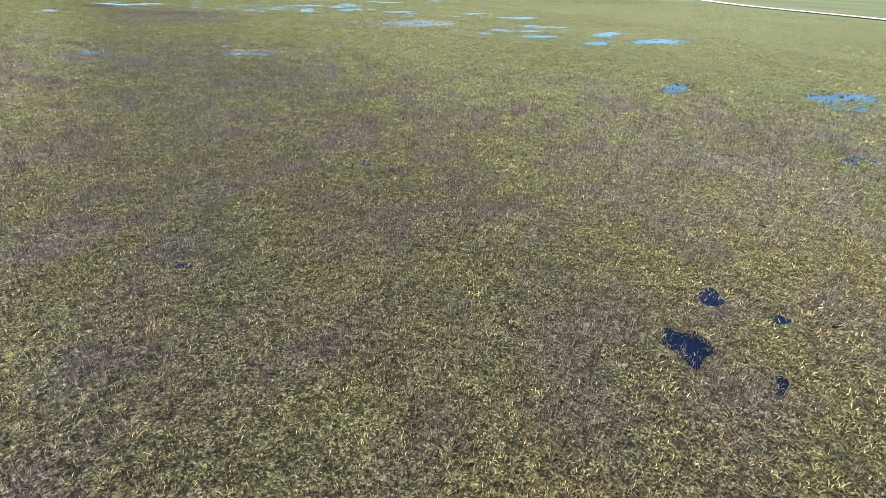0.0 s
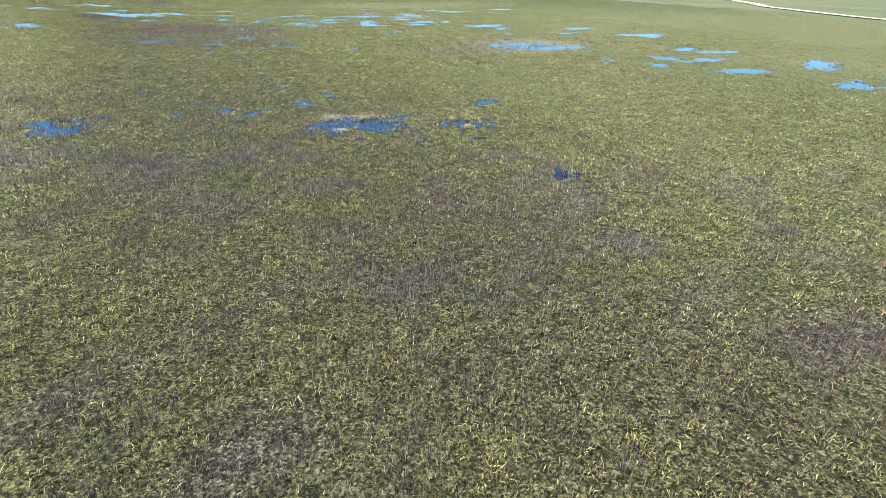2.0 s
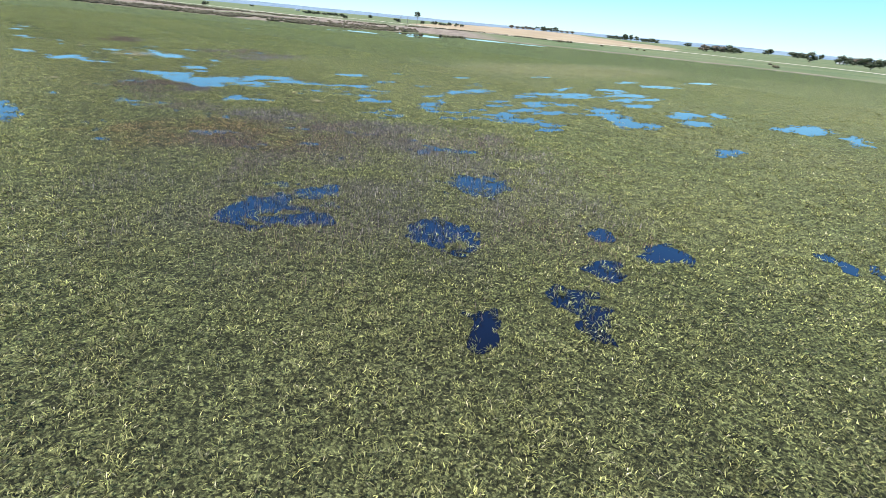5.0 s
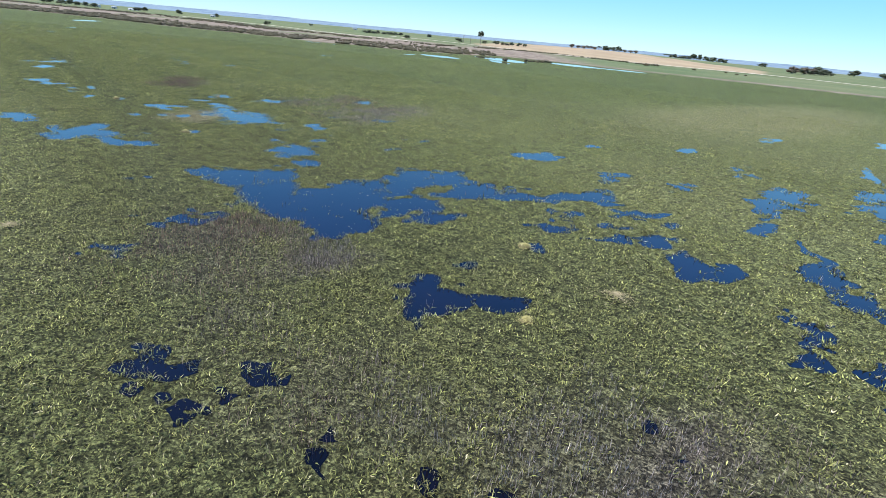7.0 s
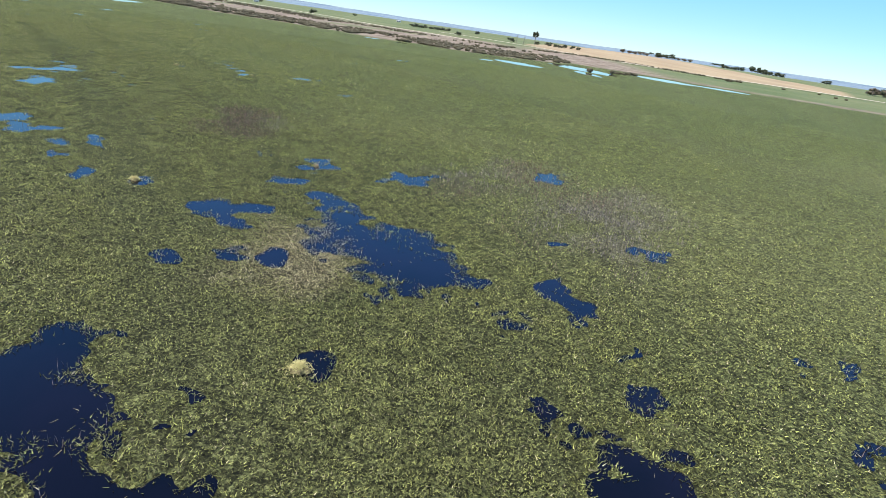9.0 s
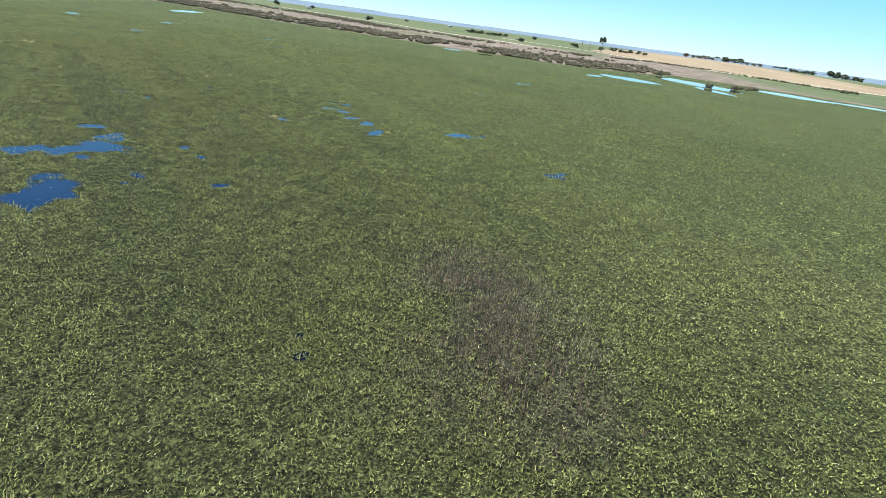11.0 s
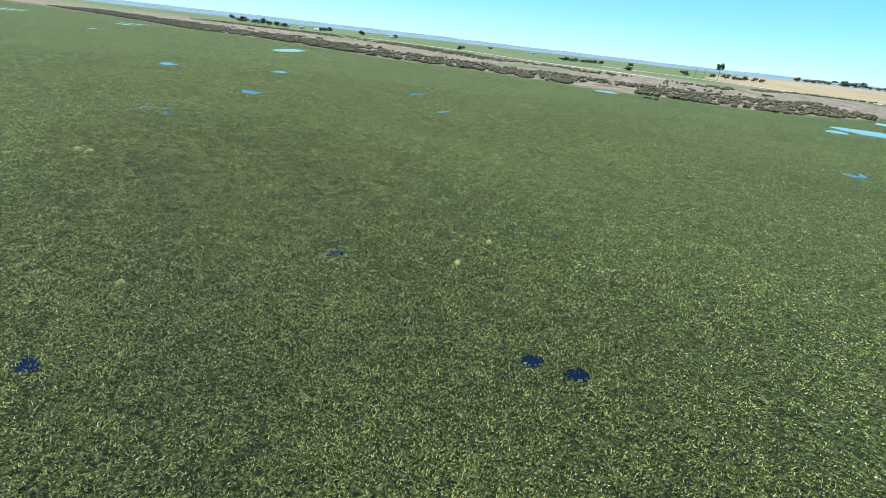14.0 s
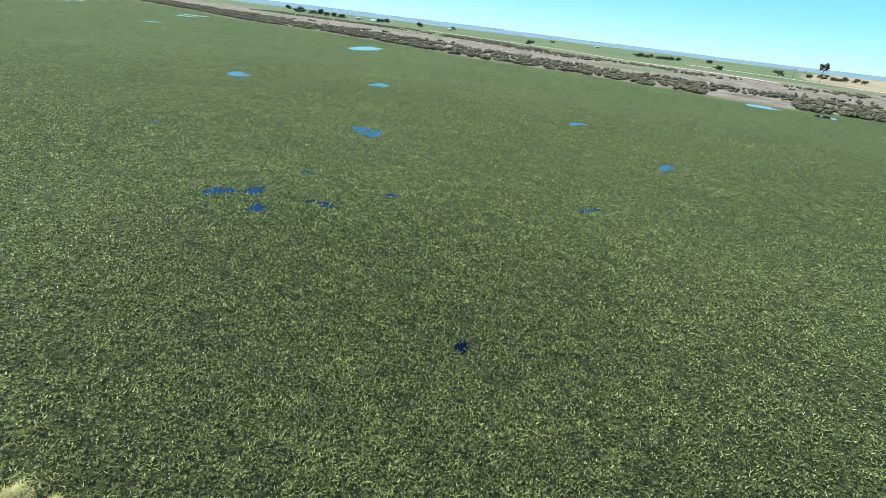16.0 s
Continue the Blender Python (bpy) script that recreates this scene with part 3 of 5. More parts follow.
pool(-7.5, 130.3, 0.81, 0.19, 0.09, 1.16, 0.8)
pool(40.7, 138.1, 8.11, 1.78, 3.40, 4.02, 0.95)
pool(37.3, 139.3, 5.36, 1.23, 2.40, 3.10, 0.85)
pool(38.9, 132.7, 4.09, 0.79, 3.26, 3.65, 0.8)
pool(71.2, 181.5, 4.39, 1.68, 3.02, 3.84, 1.05)
pool(62.8, 166.7, 2.92, 0.96, 2.34, 2.85, 1.05)
pool(45.3, 161.0, 1.85, 0.61, 1.65, 2.45, 0.7)
pool(-12.9, 100.8, 0.32, 0.01, -0.04, 0.66, 0.8)
pool(-6.3, 102.4, 0.37, 0.02, 0.09, 0.44, 0.8)
pool(-5.6, 101.1, 0.46, 0.02, 0.14, 0.60, 0.85)
pool(-5.2, 96.5, 0.42, 0.00, 0.17, 0.54, 0.95)
pool(5.0, 114.9, 0.52, 0.07, 0.27, 0.62, 0.8)
pool(11.2, 120.4, 0.63, 0.10, 0.34, 0.65, 0.8)
pool(10.8, 116.2, 0.67, 0.09, 0.30, 0.54, 0.8)
pool(-14.7, 94.4, 0.23, -0.00, -0.03, 0.18, 0.8)
pool(-1.7, 93.3, 0.66, -0.01, 0.26, 0.44, 0.75)
pool(-2.8, 91.5, 0.50, -0.01, 0.22, 0.39, 0.8)
pool(-4.0, 90.7, 0.55, -0.02, 0.18, 0.35, 0.85)
pool(1.6, 93.5, 0.60, -0.01, 0.39, 0.51, 0.7)
pool(-7.7, 91.8, 0.32, -0.01, 0.06, 0.24, 0.7)
pool(-14.5, 98.6, 0.62, 0.02, -0.13, 0.97, 0.5)
pool(-21.5, 96.7, 0.52, 0.01, -0.60, 1.24, 0.5)
pool(-14.7, 186.6, 1.76, 0.65, 0.49, 1.67, 1.05)
pool(-11.7, 193.0, 1.69, 0.69, 0.85, 2.74, 1.05)
pool(-7.1, 197.4, 2.54, 1.07, 1.26, 3.53, 1.05)
pool(-16.0, 177.5, 1.37, 0.42, 0.84, 2.60, 1.05)
pool(-16.0, 173.9, 0.95, 0.27, 0.60, 1.72, 1.05)
pool(-16.0, 171.5, 0.70, 0.19, 0.34, 0.93, 1.05)
pool(-13.9, 182.5, 0.64, 0.22, 0.64, 1.94, 1.05)
pool(-24.9, 177.5, 0.95, 0.31, 0.23, 1.58, 1.05)
pool(-22.9, 176.3, 1.16, 0.37, 0.28, 1.51, 1.05)
pool(-22.4, 168.9, 1.12, 0.29, 0.45, 1.91, 0.75)
pool(-20.9, 165.4, 1.58, 0.37, 0.47, 1.60, 0.8)
pool(12.4, 212.6, 1.41, 0.65, 2.76, 5.28, 1.05)
pool(9.1, 203.2, 6.66, 2.77, 1.76, 3.24, 1.05)
pool(10.6, 200.4, 4.98, 1.97, 1.51, 2.58, 1.05)
pool(1.2, 195.1, 3.04, 1.17, 1.45, 2.95, 1.05)
pool(1.8, 188.6, 2.21, 0.76, 1.67, 3.02, 1.05)
pool(2.0, 185.2, 2.25, 0.73, 1.28, 2.16, 1.05)
pool(6.5, 189.0, 1.23, 0.42, 1.54, 2.45, 1.05)
pool(-6.0, 181.6, 1.66, 0.52, 0.79, 1.65, 1.05)
pool(-5.0, 187.0, 1.10, 0.38, 0.78, 1.71, 1.05)
pool(-2.5, 178.9, 2.59, 0.76, 1.23, 2.14, 1.05)
pool(2.7, 178.7, 3.68, 1.03, 1.30, 1.91, 1.05)
pool(-6.3, 173.1, 1.68, 0.44, 1.14, 2.01, 1.05)
pool(-5.5, 170.6, 2.66, 0.65, 0.93, 1.50, 1.05)
pool(-8.0, 172.7, 0.98, 0.26, 0.70, 1.31, 1.05)
pool(-4.3, 169.1, 3.11, 0.72, 0.75, 1.12, 1.05)
pool(-1.8, 168.2, 1.56, 0.35, 0.80, 1.08, 1.05)
pool(-13.2, 172.0, 1.45, 0.39, 0.54, 1.27, 1.05)
pool(-14.2, 168.1, 0.85, 0.20, 0.35, 0.79, 1.05)
pool(-11.9, 168.2, 1.44, 0.34, 0.80, 1.60, 0.8)
pool(-9.4, 175.8, 0.46, 0.13, 0.88, 1.87, 0.8)
pool(22.9, 203.5, 3.36, 1.30, 2.73, 3.77, 1.05)
pool(25.9, 211.4, 4.39, 1.86, 2.38, 3.43, 1.05)
pool(29.4, 207.8, 2.70, 1.07, 2.42, 3.16, 1.05)
pool(21.3, 195.3, 3.48, 1.20, 2.07, 2.63, 1.05)
pool(11.7, 185.1, 1.99, 0.61, 2.06, 2.70, 1.05)
pool(10.1, 180.7, 2.56, 0.72, 1.83, 2.31, 1.05)
pool(11.1, 186.4, 0.97, 0.30, 1.66, 2.26, 1.05)
pool(25.4, 215.4, 2.36, 1.05, 2.88, 4.40, 1.05)
pool(24.9, 219.8, 4.11, 1.94, 1.71, 2.77, 1.05)
pool(44.3, 239.7, 4.62, 2.42, 2.79, 4.10, 1.05)
pool(48.0, 239.0, 4.12, 2.11, 2.91, 4.05, 1.05)
pool(38.9, 244.4, 2.80, 1.57, 2.02, 3.32, 1.05)
pool(69.8, 264.3, 6.36, 3.65, 3.42, 4.59, 1.05)
pool(-2.2, 165.2, 1.20, 0.24, 1.29, 1.62, 1.05)
pool(-0.0, 168.3, 1.58, 0.35, 0.64, 0.81, 1.05)
pool(-40.5, 169.9, 0.98, 0.30, -0.39, 1.97, 1.05)
pool(-37.2, 169.9, 1.01, 0.30, -0.09, 0.70, 1.05)
pool(-39.4, 169.5, 0.59, 0.18, -0.19, 1.10, 1.05)
pool(-39.2, 158.1, 0.85, 0.18, -0.34, 1.45, 0.75)
pool(-37.6, 157.6, 0.57, 0.11, -0.20, 1.06, 0.75)
pool(-30.6, 154.7, 0.60, 0.10, 0.03, 0.58, 0.9)
pool(-49.0, 162.5, 2.36, 0.63, -0.82, 1.69, 0.6)
pool(-58.2, 163.8, 0.33, 0.10, -0.44, 0.60, 1.05)
pool(-47.3, 151.0, 0.99, 0.16, -0.38, 0.58, 0.85)
pool(-47.8, 150.3, 0.48, 0.07, -0.22, 0.32, 1.05)
pool(-45.2, 147.7, 0.26, 0.03, -0.51, 0.77, 0.7)
pool(-35.2, 150.6, 1.11, 0.16, -0.05, 0.33, 0.8)
pool(-36.7, 149.4, 1.24, 0.16, -0.16, 0.74, 0.75)
pool(-43.6, 145.0, 0.46, 0.05, -0.46, 0.70, 0.75)
pool(-29.3, 154.1, 0.54, 0.09, 0.06, 0.55, 0.75)
pool(-41.0, 147.6, 0.45, 0.06, -0.17, 0.37, 0.8)
pool(-19.1, 152.8, 0.42, 0.06, 0.21, 0.41, 0.9)
pool(-24.0, 154.4, 1.15, 0.18, 0.14, 0.46, 0.75)
pool(-28.3, 147.9, 1.26, 0.14, 0.09, 0.49, 0.8)
pool(-27.9, 144.4, 0.44, 0.04, 0.22, 0.90, 0.75)
pool(-30.1, 146.4, 0.95, 0.10, 0.09, 0.84, 0.7)
pool(-14.4, 149.7, 1.04, 0.12, 0.63, 0.79, 0.85)
pool(-17.2, 149.4, 1.00, 0.11, 0.79, 1.15, 0.7)
pool(-31.6, 145.7, 0.54, 0.05, 0.02, 1.04, 0.65)
pool(-41.5, 162.3, 0.95, 0.24, -0.21, 0.75, 0.6)
pool(-42.8, 159.3, 1.14, 0.26, -0.32, 0.93, 0.55)
pool(-60.1, 187.7, 1.11, 0.36, -0.34, 0.76, 1.05)
pool(-57.1, 187.5, 2.42, 0.76, -0.76, 2.09, 1.05)
pool(-54.5, 188.9, 1.54, 0.49, -0.62, 2.25, 1.05)
pool(-53.4, 184.4, 2.12, 0.59, -0.67, 2.37, 1.25)
pool(-51.4, 181.8, 2.54, 0.65, -0.48, 2.00, 1.05)
pool(-48.8, 184.0, 1.86, 0.49, -0.38, 2.70, 1.3)
pool(-47.0, 185.3, 2.28, 0.62, -0.31, 3.77, 1.3)
pool(-48.2, 180.0, 2.44, 0.57, -0.29, 2.06, 1.25)
pool(-46.4, 178.7, 1.05, 0.23, -0.17, 2.14, 1.2)
pool(-43.9, 189.0, 1.85, 0.54, 0.03, 4.12, 1.2)
pool(-40.7, 192.1, 2.46, 0.76, 0.19, 2.16, 1.05)
pool(-38.3, 189.6, 2.73, 0.78, 0.33, 2.10, 1.05)
pool(-43.0, 184.3, 2.93, 0.76, 0.05, 1.25, 1.05)
pool(-43.7, 182.4, 1.82, 0.45, 0.02, 0.82, 1.05)
pool(-35.1, 189.0, 2.36, 0.65, 0.35, 1.42, 1.05)
pool(-31.3, 189.6, 2.45, 0.67, 0.51, 1.47, 1.05)
pool(-27.7, 191.1, 2.61, 0.72, 0.96, 2.26, 1.05)
pool(-26.3, 189.1, 1.25, 0.32, 0.59, 1.22, 1.05)
pool(-25.0, 186.9, 2.37, 0.58, 0.45, 0.81, 1.05)
pool(-30.7, 185.5, 1.46, 0.36, 0.47, 1.17, 0.8)
pool(-31.6, 182.6, 1.66, 0.37, 0.52, 1.25, 0.75)
pool(-27.5, 183.5, 2.45, 0.55, 0.62, 1.17, 0.75)
pool(-28.6, 180.4, 1.88, 0.39, 0.29, 0.53, 0.9)
pool(-25.4, 181.0, 1.96, 0.40, 0.52, 0.81, 0.95)
pool(-23.8, 184.0, 1.45, 0.33, 0.48, 0.75, 0.7)
pool(-40.7, 181.7, 1.52, 0.36, 0.09, 0.79, 0.85)
pool(-56.5, 176.7, 1.58, 0.35, -0.41, 0.83, 0.85)
pool(-55.4, 178.3, 1.45, 0.34, -0.26, 0.62, 0.85)
pool(-47.6, 176.0, 0.70, 0.14, -0.13, 0.95, 0.85)
pool(-42.7, 192.7, 1.23, 0.39, 0.06, 1.48, 1.05)
pool(-55.7, 198.6, 1.92, 0.77, -0.56, 2.28, 1.05)
pool(-56.8, 211.3, 0.81, 0.41, -0.45, 2.11, 1.05)
pool(-53.1, 193.7, 0.78, 0.28, -0.28, 1.30, 0.8)
pool(-65.2, 213.1, 2.33, 1.31, -1.35, 3.93, 1.05)
pool(-69.9, 215.6, 1.55, 0.95, -1.72, 4.27, 0.75)
pool(-77.3, 216.1, 1.46, 0.96, -0.80, 1.55, 1.05)
pool(-72.6, 210.5, 0.56, 0.32, -0.50, 1.03, 1.05)
pool(-30.2, 206.8, 2.40, 0.93, 0.51, 2.00, 1.05)
pool(-28.8, 205.9, 1.19, 0.45, 0.37, 1.29, 1.05)
pool(-21.9, 215.8, 1.11, 0.47, 0.42, 1.20, 1.05)
pool(-8.3, 219.7, 2.12, 0.88, 0.72, 1.35, 1.05)
pool(-23.1, 199.6, 1.91, 0.62, 0.89, 2.01, 0.85)
pool(-16.8, 198.2, 1.37, 0.41, 0.94, 1.57, 0.75)
pool(14.5, 238.1, 2.44, 1.12, 1.49, 2.18, 1.05)
pool(-5.0, 210.8, 0.75, 0.26, 1.36, 2.03, 0.75)
pool(-5.4, 207.0, 1.40, 0.46, 1.26, 1.78, 0.75)
pool(-86.0, 202.2, 1.05, 0.60, -1.91, 2.29, 1.05)
pool(-76.0, 198.1, 2.49, 1.18, -1.88, 2.74, 1.05)
pool(-75.8, 195.2, 1.50, 0.67, -0.82, 1.13, 1.05)
pool(-69.3, 195.1, 1.94, 0.82, -0.41, 0.70, 1.05)
pool(-71.6, 195.2, 1.04, 0.45, -0.80, 1.27, 1.05)
pool(-40.2, 171.6, 1.10, 0.18, 0.12, 0.57, 1.05)
pool(-40.6, 170.6, 0.85, 0.13, 0.14, 0.72, 1.2)
pool(-40.0, 170.0, 1.10, 0.16, 0.11, 0.48, 1.2)
pool(-39.2, 169.6, 0.73, 0.11, 0.16, 0.58, 1.05)
pool(-37.7, 170.5, 0.87, 0.13, 0.16, 0.46, 1.05)
pool(-36.7, 170.3, 0.86, 0.13, 0.20, 0.49, 1.05)
pool(-36.4, 169.8, 0.56, 0.08, 0.13, 0.30, 1.05)
pool(-38.6, 171.8, 0.41, 0.07, 0.08, 0.29, 0.85)
pool(-42.6, 170.0, 0.73, 0.11, 0.09, 0.97, 0.65)
pool(-57.9, 172.4, 1.66, 0.32, -0.46, 0.69, 0.7)
pool(-57.8, 171.4, 1.06, 0.19, -0.36, 0.51, 0.7)
pool(-63.9, 184.4, 0.56, 0.17, -0.29, 0.48, 0.85)
pool(-38.8, 174.1, 0.46, 0.08, 0.22, 0.91, 0.75)
pool(-62.2, 185.0, 1.15, 0.35, -0.27, 0.49, 0.7)
pool(-120.9, 258.7, 0.75, 0.39, -0.75, 0.94, 0.9)
pool(-119.8, 256.2, 1.77, 0.86, -0.80, 0.95, 1.05)
pool(-120.9, 254.5, 1.45, 0.69, -0.70, 0.72, 1.1)
pool(-122.0, 252.8, 1.51, 0.70, -0.63, 0.56, 1.1)
pool(-123.0, 251.7, 0.96, 0.43, -0.63, 0.50, 1.05)
pool(-117.7, 256.0, 0.58, 0.28, -0.27, 0.36, 0.8)
pool(-118.7, 253.1, 0.43, 0.19, -0.31, 0.33, 0.9)
pool(-124.5, 260.9, 0.64, 0.36, -0.40, 0.46, 1.05)
pool(-112.4, 258.1, 0.32, 0.15, -0.22, 0.50, 1.05)
pool(-114.9, 259.2, 0.27, 0.13, -0.20, 0.37, 0.9)
pool(-107.7, 252.5, 0.41, 0.16, -0.11, 0.37, 0.95)
pool(-113.6, 249.7, 0.71, 0.27, -0.42, 0.53, 0.65)
pool(-96.0, 282.2, 2.77, 1.70, 0.24, 1.75, 0.9)
pool(-104.5, 276.7, 0.59, 0.36, -0.06, 1.16, 1.05)
pool(-106.5, 280.5, 0.51, 0.33, -0.08, 0.93, 1.05)
pool(-112.6, 256.9, 0.29, 0.13, -0.14, 0.30, 0.7)
pool(-113.1, 251.7, 0.40, 0.16, -0.29, 0.45, 0.6)
pool(-134.0, 276.7, 0.63, 0.32, -0.24, 0.36, 0.9)
pool(-130.4, 275.3, 0.35, 0.17, -0.29, 0.54, 1.05)
pool(-130.1, 287.6, 0.30, 0.18, -0.11, 0.33, 1.05)
pool(-128.2, 287.5, 0.36, 0.21, -0.09, 0.33, 1.05)
pool(-143.0, 293.3, 0.40, 0.30, -0.37, 0.61, 0.75)
pool(-112.7, 291.3, 0.42, 0.23, 0.12, 0.64, 1.05)
pool(-114.6, 290.6, 0.68, 0.37, 0.06, 0.44, 0.85)
pool(-113.0, 286.3, 0.89, 0.44, 0.16, 0.74, 1.05)
pool(-111.5, 285.6, 0.73, 0.35, 0.20, 0.76, 1.05)
pool(-110.6, 285.0, 0.57, 0.27, 0.22, 0.73, 1.05)
pool(-108.8, 282.6, 1.03, 0.47, 0.39, 1.00, 1.05)
pool(-131.4, 273.2, 0.27, 0.12, -0.14, 0.22, 0.9)
pool(-97.0, 326.6, 1.35, 1.00, 0.32, 1.03, 0.75)
pool(-136.5, 288.3, 0.30, 0.19, -0.23, 0.45, 0.7)
pool(-147.7, 279.1, 0.22, 0.14, -0.38, 0.33, 0.7)
pool(-113.2, 282.7, 0.31, 0.15, 0.07, 0.31, 0.85)
sedge(-35.9, 145.1, 1.33, 0.13, -0.27, 1.19, 0.7)
sedge(-29.8, 149.7, 2.25, 0.29, 0.12, 1.16, 0.7)
sedge(-25.4, 145.3, 2.83, 0.26, 0.57, 1.51, 0.7)
sedge(-32.0, 148.7, 1.68, 0.20, 0.00, 0.70, 0.7)
sedge(-38.5, 146.6, 1.42, 0.16, -0.39, 1.13, 0.6)
sedge(-15.5, 151.5, 3.05, 0.39, 1.95, 2.82, 0.9)
sedge(-11.9, 155.4, 2.98, 0.45, 1.14, 1.58, 0.8)
sedge(-32.9, 159.8, 3.50, 0.74, -0.09, 3.29, 0.8)
sedge(-48.4, 164.9, 1.91, 0.55, -0.71, 1.62, 0.6)
sedge(-25.3, 157.5, 4.76, 0.86, 0.40, 1.79, 0.6)
sedge(-50.7, 170.8, 4.50, 0.75, -1.03, 3.00, 0.55)
sedge(-55.0, 176.3, 2.47, 0.54, -0.69, 1.56, 0.9)
sedge(-47.3, 173.3, 1.87, 0.34, -0.24, 1.71, 0.9)
sedge(-55.5, 170.9, 2.62, 0.46, -0.97, 1.62, 0.5)
# pools beside the shrub shore
pool(-65.0, 441.0, 3.00, 1.50, 0.00, 3.50, 1.05)
pool(-50.0, 452.0, 9.00, -3.75, 1.00, 8.50, 1.05)
pool(-14.0, 490.0, 12.75, -13.50, 2.00, 15.00, 1.05)
pool(-17.0, 452.0, 4.50, -7.50, 0.50, 8.50, 1.05)
pool(34.0, 504.0, 12.00, -4.50, 2.00, 12.50, 1.05)
pool(62.0, 496.0, 12.00, -3.75, 1.50, 7.00, 1.05)
pool(-128.0, 488.0, 4.50, -1.50, 0.50, 4.00, 1)
pool(-112.0, 484.0, 3.75, -0.75, 0.50, 2.50, 0.9)
pool(-320.0, 628.0, 21.00, 4.50, 0.00, 8.00, 1.05)
# cleared patches beside the straw nests
for nx_, ny_ in ((-85.5, 218.9), (-68.0, 202.0), (-115.4, 275.8), (-35.0, 177.8), (16.1, 73.7)):
    pool(nx_ + 0.7, ny_ + 0.25, 0.7, 0.1, -0.1, 0.6, 0.85)
near.flood(1.0)
wide.flood(0.3)


# ---- the plan of the land ----
SHORE = np.array([(-5000, 760), (-900, 740), (-665, 700), (-488, 625), (-402, 580), (-354, 578), (-311, 564), (-266, 541), (-234, 524), (-200, 520), (-157, 506),
                  (-120, 496), (-88, 490), (-66, 490), (-36, 512), (-12, 545), (25, 540), (70, 510), (129, 482), (200, 445), (238, 380), (248, 200), (258, -5000)], float)
LINE = np.array([(26, -39), (17, -13), (5, 26), (-11, 80), (-33, 132), (-46, 157), (-63, 186), (-78, 208), (-105, 240),
                 (-130, 267), (-160, 297)], float)


def inland(x, y):
    """Metres north of the shore."""
    return y - np.interp(x, SHORE[:, 0], SHORE[:, 1])


seg = np.diff(LINE, axis=0)
seg_len = np.hypot(seg[:, 0], seg[:, 1])
run = np.concatenate([[0], np.cumsum(seg_len)])
LENGTH = run[-1]
END_DIR = seg[-1] / seg_len[-1]


def on_line(s):
    """A point of the strip's axis at s metres, and the unit vector to its right."""
    sc = np.clip(s, 0, LENGTH)
    p = np.stack([np.interp(sc, run, LINE[:, k]) for k in (0, 1)], -1)
    p = p + np.maximum(s - LENGTH, 0)[:, None] * END_DIR
    ahead = np.stack([np.interp(np.clip(s + 6, 0, LENGTH), run, LINE[:, k]) - np.interp(np.clip(s - 6, 0, LENGTH), run, LINE[:, k]) for k in (0, 1)], -1)
    ahead = np.where((s > LENGTH)[:, None], END_DIR, ahead)
    ahead = ahead / np.maximum(np.hypot(ahead[:, 0], ahead[:, 1]), 1e-6)[:, None]
    return p, np.stack([ahead[:, 1], -ahead[:, 0]], -1)


def strip_coords(x, y):
    """s and right offset of points of the plan against the strip's axis."""
    best = np.full(x.shape, 1e9)
    s_out, d_out = np.zeros(x.shape), np.full(x.shape, 1e9)
    for k in range(len(seg)):
        u = seg[k] / seg_len[k]
        t = (x - LINE[k, 0]) * u[0] + (y - LINE[k, 1]) * u[1]
        tc = np.clip(t, 0, seg_len[k] if k < len(seg) - 1 else 1e9)
        px, py = x - LINE[k, 0] - tc * u[0], y - LINE[k, 1] - tc * u[1]
        dist = np.hypot(px, py)
        m = dist < best
        best = np.where(m, dist, best)
        s_out = np.where(m, run[k] + tc, s_out)
        d_out = np.where(m, np.sign((x - LINE[k, 0]) * u[1] - (y - LINE[k, 1]) * u[0]) * dist, d_out)
    return s_out, d_out


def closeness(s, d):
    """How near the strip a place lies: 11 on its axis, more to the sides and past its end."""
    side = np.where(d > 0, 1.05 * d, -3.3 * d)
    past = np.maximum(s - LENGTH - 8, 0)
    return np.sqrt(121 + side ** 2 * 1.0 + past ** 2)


def link_mesh(name, verts, faces_quads, faces_tris, material, attrs=()):
    """A mesh from arrays, fast."""
    me = bpy.data.meshes.new(name)
    nq, nt = len(faces_quads), len(faces_tris)
    me.vertices.add(len(verts))
    me.vertices.foreach_set("co", np.ascontiguousarray(verts, np.float32).ravel())
    me.loops.add(nq * 4 + nt * 3)
    loops = np.concatenate([np.asarray(faces_quads, np.int32).ravel(), np.asarray(faces_tris, np.int32).ravel()])
    me.loops.foreach_set("vertex_index", loops)
    me.polygons.add(nq + nt)
    starts = np.concatenate([np.arange(nq) * 4, nq * 4 + np.arange(nt) * 3]).astype(np.int32)
    me.polygons.foreach_set("loop_start", starts)
    me.polygons.foreach_set("use_smooth", np.ones(nq + nt, bool))
    for key, kind, values in attrs:
        a = me.attributes.new(key, kind, "POINT")
        a.data.foreach_set("color" if kind == "FLOAT_COLOR" else "value", np.ascontiguousarray(values, np.float32).ravel())
    me.update(calc_edges=True)
    me.validate()
    me.materials.append(material)
    return new(name, me)


def steps(lo, hi, step, out_lo, out_hi, growth):
    """Even steps from lo to hi, growing outwards to the limits."""
    mid = list(np.arange(lo, hi + 0.01, step))
    d, p = step, hi
    up = []
    while p < out_hi:
        d *= growth
        p += d
        up.append(min(p, out_hi))
    d, p = step, lo
    down = []
    while p > out_lo:
        d *= growth
        p -= d
        down.append(max(p, out_lo))
    return np.array(down[::-1] + mid + up)


